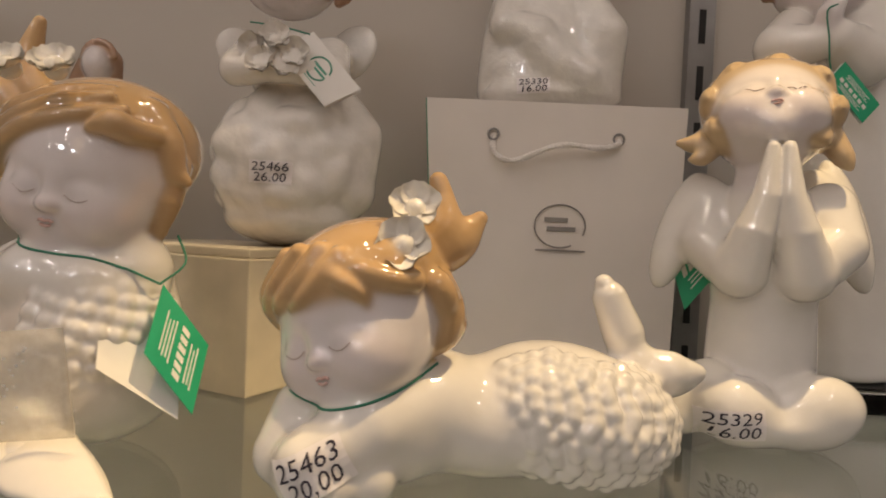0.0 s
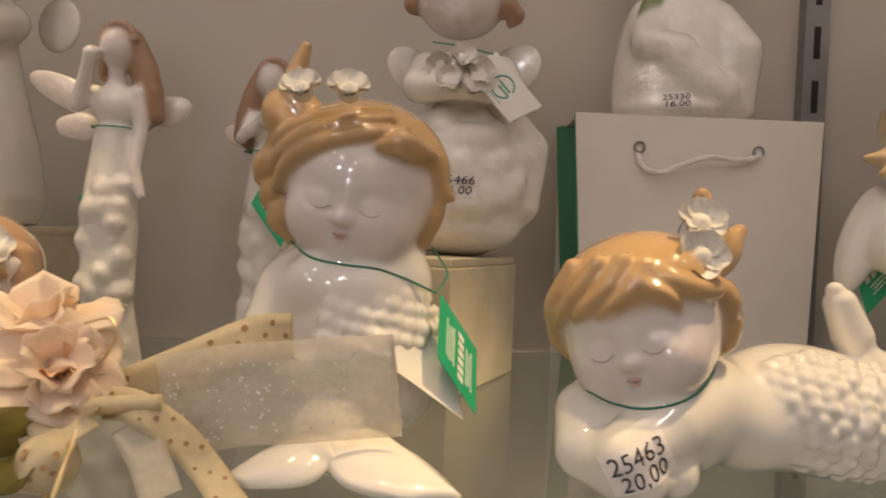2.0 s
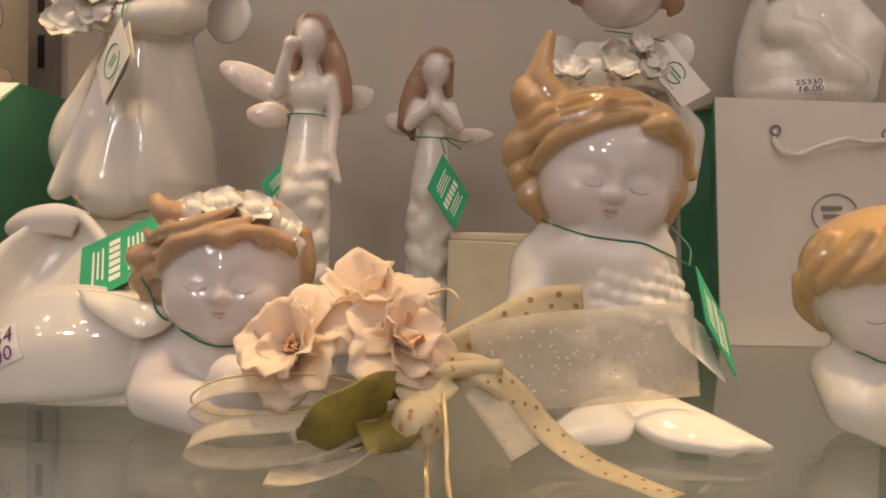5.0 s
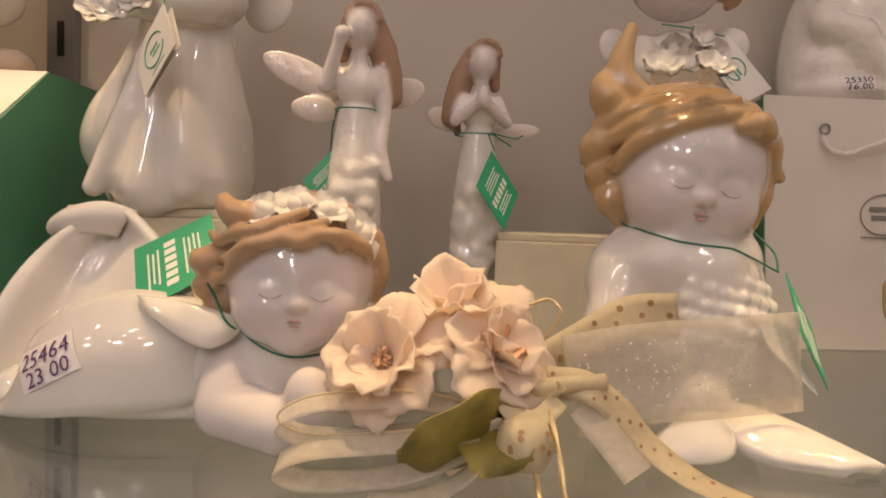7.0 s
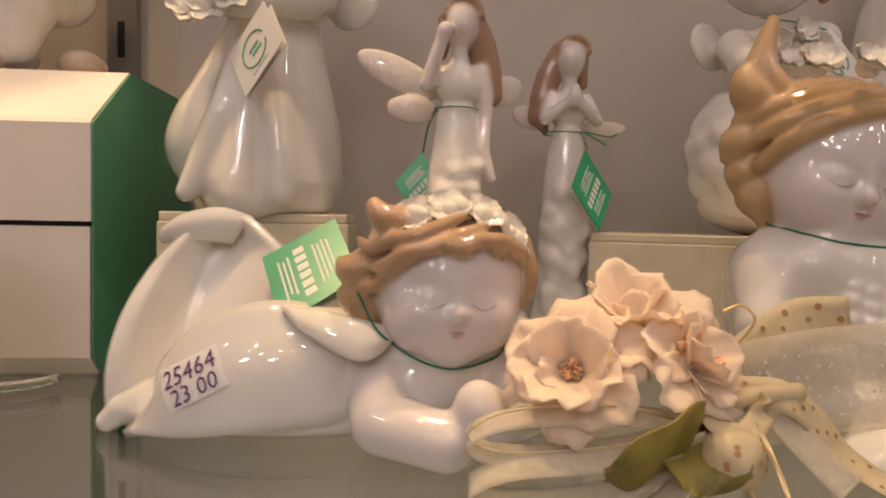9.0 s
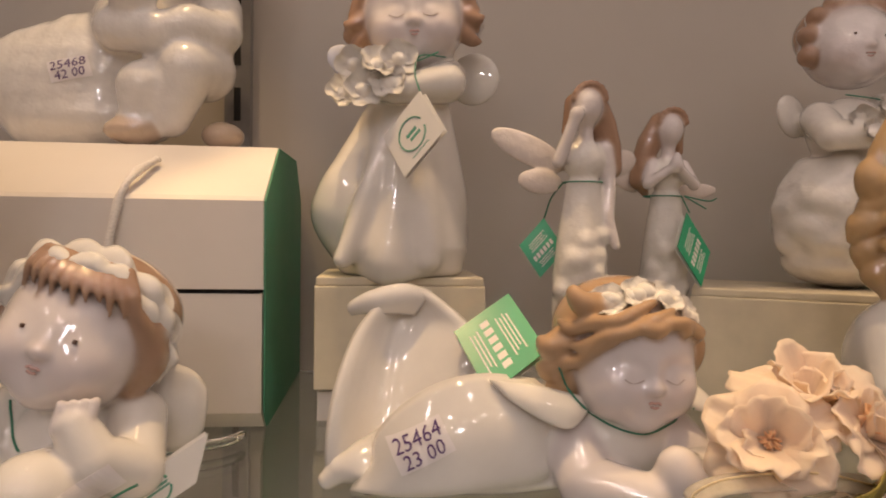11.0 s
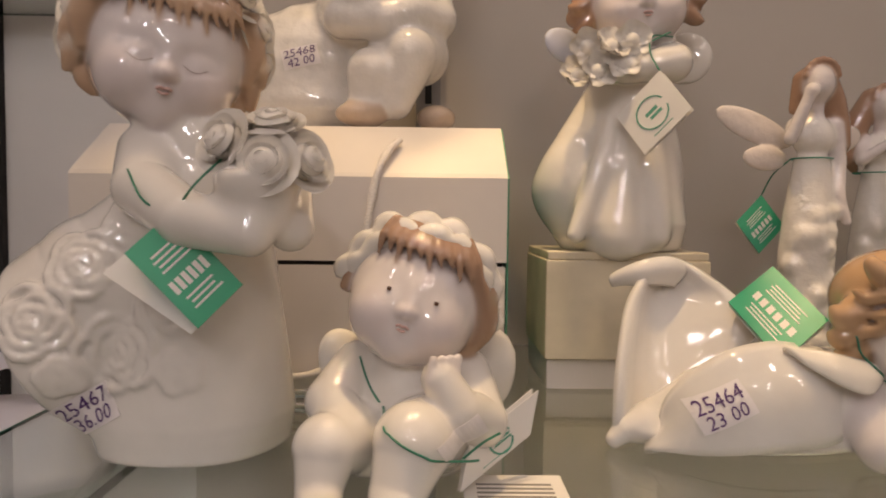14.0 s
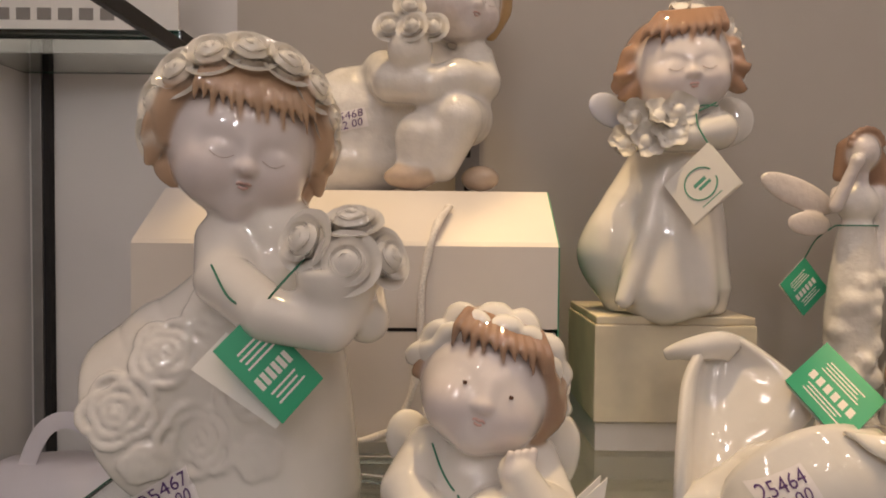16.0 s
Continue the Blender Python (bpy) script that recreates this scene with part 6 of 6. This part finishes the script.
corner_tag((0.382, 0.272, 0.134), (0.360, 0.280, 0.104), (0.372, 0.276, 0.066), (0.394, 0.268, 0.098), "up", "green", GT + " behind the praying angel")
corner_tag((0.143, 0.326, 0.229), (0.121, 0.322, 0.2165), (0.153, 0.320, 0.181), (0.174, 0.326, 0.202), "down", "white", WT + " on the plump angel",
           [[(0.100, 0.334, 0.236), (0.122, 0.328, 0.232), (0.141, 0.325, 0.227)]])
corner_tag((-0.219, 0.294, 0.2195), (-0.242, 0.312, 0.192), (-0.228, 0.292, 0.164), (-0.205, 0.274, 0.1915), "up", "white", WT + " on the bouquet angel",
           [[(-0.219, 0.294, 0.2185), (-0.222, 0.306, 0.234), (-0.218, 0.314, 0.247), (-0.200, 0.326, 0.250)], [(-0.222, 0.312, 0.242), (-0.206, 0.314, 0.250)]])
hang_tag((-0.353, 0.140, 0.002), (0.033, 0.018, 0.020), (0.004, 0.004, 0.020), "white", WT + " leaning by the cherub",
         [on_skin("cherub", [(-0.400, 0.142, 0.058), (-0.394, 0.130, 0.046), (-0.382, 0.120, 0.034), (-0.364, 0.124, 0.024)]) + [Vector((-0.350, 0.132, 0.019)), Vector((-0.345, 0.136, 0.018))], [(-0.352, 0.132, 0.020), (-0.344, 0.134, 0.026), (-0.336, 0.136, 0.030)]])
slip = empty("leaflet", (-0.325, 0.140, 0.0), "white printed leaflet lying on the glass shelf", "leaflet")
part("sheet", box_bm((-0.026, -0.028, 0.0006), (0.020, 0.022, 0.0012)), TAGWHITE, slip)
part("print_bar", quad_bm(Vector((-0.022, -0.024, 0.0012)), Vector((0.038, 0, 0)), Vector((0, 0.040, 0)), Vector((0, 0, 1)), [(0.05, 0.95, b, b + 0.05) for b in np.arange(0.08, 0.9, 0.11)], 0, 0.0001), GREYINK, slip, "grey printed lines")


def thread(points, label):
    ob = part("thread", tube_bm(points, 0.00055, 6, 3), THREAD, None, smooth=True)
    return tagged(ob, label, "thread")


thread(on_skin("463", [(0.172, 0.146, 0.042), (0.184, 0.134, 0.0385), (0.200, 0.132, 0.041), (0.216, 0.140, 0.046), (0.230, 0.158, 0.053)]), "green thread tied round the lying mermaid's neck")
thread([(0.474, 0.316, 0.259), (0.465, 0.312, 0.253), (0.466, 0.310, 0.236), (0.470, 0.312, 0.215), (0.484, 0.312, 0.200)], "green thread hanging from the tall angel's hands")
corner_tag((0.478, 0.312, 0.222), (0.468, 0.312, 0.210), (0.490, 0.310, 0.184), (0.500, 0.312, 0.196), "down", "green", GT + " on the tall angel")

# ---- silk flower ornament ----


def ornament():
    thing = empty("flower_ornament", (-0.03, 0.135, 0.0), "peach silk flowers with dotted cream ribbon on the shelf", "ornament")
    o = Vector((-0.03, 0.135, 0.0))

    def bloom(at, way, size, rings):
        turn = Vector(way).to_track_quat("Z", "Y").to_matrix().to_4x4()
        head = part("bloom", tube_bm([Vector(at) - o - Vector(way) * 0.004, Vector(at) - o + Vector(way) * 0.003], lambda t: 0.0035, 8), PETALDEEP, thing, "orange flower heart", True)
        for q, (count, tilt, length, wide, mat) in enumerate(rings):
            for k in range(count):
                spin = 2 * math.pi * (k + 0.5 * (q % 2)) / count + random.uniform(-0.2, 0.2)
                m = Matrix.Translation(Vector(at) - o) @ turn @ Matrix.Rotation(spin, 4, "Z") @ Matrix.Translation((0, 0.0015, 0)) @ Matrix.Rotation(radians(tilt + random.uniform(-20, 18)), 4, "X")
                bm = bmesh.new()
                na, nb = 9, 14
                ln, wd = size * length * random.uniform(0.88, 1.1), size * wide * random.uniform(0.9, 1.1)
                ph = random.uniform(0, 6)
                rows = []
                for i in range(na + 1):
                    t = i / na
                    half = wd * math.sin(math.pi * (0.05 + 0.57 * t)) ** 0.8
                    row = []
                    for j in range(nb + 1):
                        s = 2 * j / nb - 1
                        ruff = 0.06 * size * t * t * math.sin(5.5 * s + ph) + 0.035 * size * t ** 3 * math.sin(12 * s + 2 * ph)
                        edge = 1 - (0.30 * s * s + 0.05 * abs(math.sin(3.6 * s + ph))) * t * t
                        z = 0.34 * wd * s * s * (1 - 0.5 * t) - 0.28 * ln * t ** 2.4 * (1 if tilt < 50 else 0.4) + ruff
                        row.append(bm.verts.new(m @ Vector((half * s, ln * t * edge, z))))
                    rows.append(row)
                for a, b in zip(rows, rows[1:]):
                    for j in range(nb):
                        bm.faces.new((a[j], a[j + 1], b[j + 1], b[j]))
                ob = part("petal", bm, mat, head, smooth=True)
                mod = ob.modifiers.new("silk", "SOLIDIFY")
                mod.thickness = 0.00035
    full = [(6, 24, 1.05, 0.50, PETAL), (5, 50, 0.92, 0.46, PETAL), (3, 68, 0.62, 0.34, PETAL), (7, 82, 0.30, 0.06, PETALDEEP)]
    bloom((-0.078, 0.134, 0.042), (-0.45, -0.70, 0.50), 0.0265, full)
    bloom((-0.050, 0.152, 0.052), (-0.12, -0.35, 0.92), 0.0290, [(6, 40, 1.1, 0.50, PETAL), (5, 62, 1.0, 0.46, PETAL), (3, 76, 0.7, 0.34, PETAL)])
    bloom((-0.038, 0.134, 0.046), (0.45, -0.70, 0.52), 0.0240, [(6, 28, 1.1, 0.52, PETAL), (5, 54, 0.95, 0.46, PETAL), (2, 70, 0.6, 0.34, PETALDEEP), (6, 82, 0.30, 0.06, PETALDEEP)])
    bloom((-0.042, 0.128, 0.012), (0.1, -0.8, -0.4), 0.016, [(5, 20, 1.0, 0.5, PETAL)])
    part("wire", tube_bm([Vector(p) - o for p in ((-0.020, 0.134, 0.052), (-0.016, 0.131, 0.058), (-0.014, 0.130, 0.064), (-0.018, 0.132, 0.068), (-0.026, 0.130, 0.066))], 0.0006), GOLD, thing, "gold wire")

    def leaf(points, width, up):
        ob = part("leaf", strip_bm([Vector(p) - o for p in points], lambda t: width * max(0.08, math.sin(math.pi * min(0.97, t * 0.95 + 0.05)) ** 0.7), up, 0.0006, 6, 0.0008, -0.002), LEAF, thing, "olive green silk leaf", True)
    leaf([(-0.034, 0.128, 0.030), (-0.045, 0.118, 0.024), (-0.060, 0.112, 0.018), (-0.074, 0.112, 0.014)], 0.036, (0, -0.5, 0.8))
    leaf([(-0.030, 0.126, 0.028), (-0.040, 0.112, 0.020), (-0.046, 0.106, 0.010)], 0.030, (0.9, -0.2, 0.2))
    leaf([(-0.020, 0.150, 0.034), (-0.006, 0.165, 0.035), (0.008, 0.176, 0.033)], 0.010, (0, -0.4, 0.9))

    def ribbon(name, points, width, up, mat=RIBBON, dots=0, label="", ruffle=0.0):
        pts = [Vector(p) - o for p in points]
        ob = part(name, strip_bm(pts, width, up, 0.0004, 10, ruffle), mat, thing, label, True)
        if dots:
            line = smooth_path(pts, 10)
            ups = smooth_path(up, 10) if isinstance(up, list) else [Vector(up)] * len(line)
            bm = bmesh.new()
            for k in range(dots):
                f = (k + 0.6) / dots * (len(line) - 2)
                i = int(f)
                p = line[i].lerp(line[i + 1], f - i)
                ahead = (line[i + 1] - line[i]).normalized()
                w = (ups[i] - ups[i].dot(ahead) * ahead).normalized()
                out = ahead.cross(w).normalized()
                side = width * (0.28, -0.25, 0.02)[k % 3]
                r = width * random.uniform(0.055, 0.085)
                for sg in (1, -1):
                    bm.faces.new([bm.verts.new(p + w * side + sg * 0.0005 * out + r * (math.cos(a) * w + math.sin(a) * ahead)) for a in (2 * math.pi * q / 9 for q in range(9))])
            part("dots", bm, DOT, ob, "printed gold-brown dots")
        return ob

    # two long sheer loops
    ribbon("loop", [(-0.036, 0.128, 0.026), (-0.070, 0.120, 0.032), (-0.104, 0.124, 0.029), (-0.117, 0.127, 0.021), (-0.104, 0.126, 0.016), (-0.070, 0.122, 0.019), (-0.036, 0.128, 0.023)], 0.010, (0.1, 0.85, 0.5), SHEER, label="sheer cream ribbon loop")
    ribbon("loop", [(-0.036, 0.124, 0.022), (-0.070, 0.114, 0.019), (-0.104, 0.116, 0.015), (-0.117, 0.120, 0.007), (-0.104, 0.120, 0.002), (-0.070, 0.118, 0.006), (-0.036, 0.124, 0.019)], 0.010, (0.1, 0.85, 0.5), SHEER, label="sheer cream ribbon loop")
    for pts in (((-0.036, 0.128, 0.026), (-0.070, 0.1165, 0.036), (-0.104, 0.1205, 0.033), (-0.1175, 0.1235, 0.024), (-0.104, 0.122, 0.0185), (-0.070, 0.118, 0.0215), (-0.036, 0.128, 0.024)),):
        part("wire_edge", tube_bm([Vector(p) - o for p in pts], 0.0005), RIBBON, thing)
    ribbon("ribbon_end", [(-0.036, 0.124, 0.018), (-0.052, 0.112, 0.006), (-0.070, 0.106, 0.0012), (-0.084, 0.106, 0.001)], 0.014, (0.2, 1, 0.1), SHEER, label="sheer cream ribbon end")
    # wide dotted ribbon standing up behind, folded over at its tip
    ribbon("dotted_ribbon", [(-0.020, 0.150, 0.034), (0.006, 0.162, 0.046), (0.028, 0.170, 0.056), (0.046, 0.162, 0.0585)], 0.020, [(-0.3, 0, 1), (-0.35, 0.1, 0.95), (-0.35, 0.3, 0.9), (-0.4, 0.2, 0.6)], RIBBON, 15, "cream ribbon with gold-brown dots")
    # sheer dotted band
    band = ribbon("organza_band", [(-0.004, 0.150, 0.030), (0.025, 0.152, 0.035), (0.055, 0.150, 0.0385), (0.092, 0.146, 0.043)], 0.042, [(-0.25, 0.1, 1), (-0.3, 0.1, 1), (-0.32, 0.1, 1), (-0.40, 0.0, 1)], SHEER, 0, "sheer organza band with pale specks")
    bm = bmesh.new()
    for k in range(130):
        t, c = random.uniform(0.05, 0.98), random.uniform(-0.46, 0.46)
        p = Vector((-0.004 + 0.096 * t, 0.1478, 0.030 + 0.013 * t)) - o + Vector((-0.32, 0, 0.95)) * c * 0.036
        bm.faces.new([bm.verts.new(p + 0.00065 * Vector((math.cos(a), 0, math.sin(a)))) for a in (1.0472 * q for q in range(6))])
    tagged(part("specks", bm, TAGWHITE, band, "woven pale specks"), kind="stuff")
    # dotted tail over the shelf
    ribbon("ribbon_tail", [(-0.018, 0.132, 0.036), (-0.004, 0.126, 0.036), (0.010, 0.128, 0.026), (0.022, 0.128, 0.013), (0.036, 0.116, 0.004), (0.052, 0.100, 0.0012), (0.060, 0.088, 0.001)], 0.0125, [(0.2, 0.3, 1), (0.1, 0.5, 0.9), (0.6, 0.5, 0.6), (0.7, 0.6, 0.4), (0.7, 0.7, 0.2), (0.6, 0.8, 0), (0.6, 0.8, 0)], RIBBON, 22, "cream ribbon tail with gold-brown dots")
    # rolled ribbon knot
    part("roll", tube_bm([Vector(p) - o for p in ((-0.032, 0.128, 0.031), (-0.018, 0.126, 0.036), (0.004, 0.130, 0.037))], 0.0035, 10), RIBBON, thing, "rolled cream ribbon", True)
    ribbon("knot_loop", [(-0.036, 0.124, 0.038), (-0.034, 0.117, 0.030), (-0.026, 0.114, 0.027), (-0.018, 0.117, 0.032), (-0.016, 0.122, 0.037)], 0.008, (0.2, 0.6, 0.7), RIBBON)
    ball = bmesh.new()
    bmesh.ops.create_icosphere(ball, subdivisions=3, radius=0.0105)
    for v in ball.verts:
        v.co *= 1 + 0.07 * math.sin(500 * v.co.x + 2) * math.cos(420 * v.co.z)
        v.co += Vector((-0.029, 0.114, 0.0185)) - o
    bud = part("ribbon_bud", ball, RIBBON, thing, "puffed dotted ribbon", True)
    bm = bmesh.new()
    for k in range(9):
        d = Vector((random.uniform(-1, 1), -random.uniform(0.5, 1.2), random.uniform(-0.9, 0.9))).normalized()
        c = Vector((-0.029, 0.114, 0.0185)) - o + d * 0.0112
        u = d.cross(Vector((0, 0, 1))).normalized()
        w = d.cross(u)
        bm.faces.new([bm.verts.new(c + 0.0011 * (math.cos(a) * u + math.sin(a) * w)) for a in (0.785 * q for q in range(8))])
    part("dots", bm, DOT, bud, "printed gold-brown dots")
    ribbon("ribbon_end", [(-0.006, 0.126, 0.030), (0.004, 0.120, 0.018), (0.012, 0.112, 0.008)], 0.014, (0.8, 0.3, 0.2), SHEER, label="sheer cream ribbon end")
    for pts in (((-0.020, 0.116, 0.030), (-0.019, 0.104, 0.018), (-0.019, 0.092, 0.006), (-0.018, 0.070, 0.0014)), ((-0.026, 0.112, 0.012), (-0.026, 0.098, 0.004), (-0.026, 0.082, 0.0014))):
        part("gold_cord", tube_bm([Vector(p) - o for p in pts], 0.0009, 7, 8, twist=0.9), GOLD, thing, "thin gold cord")
    return thing


ornament()
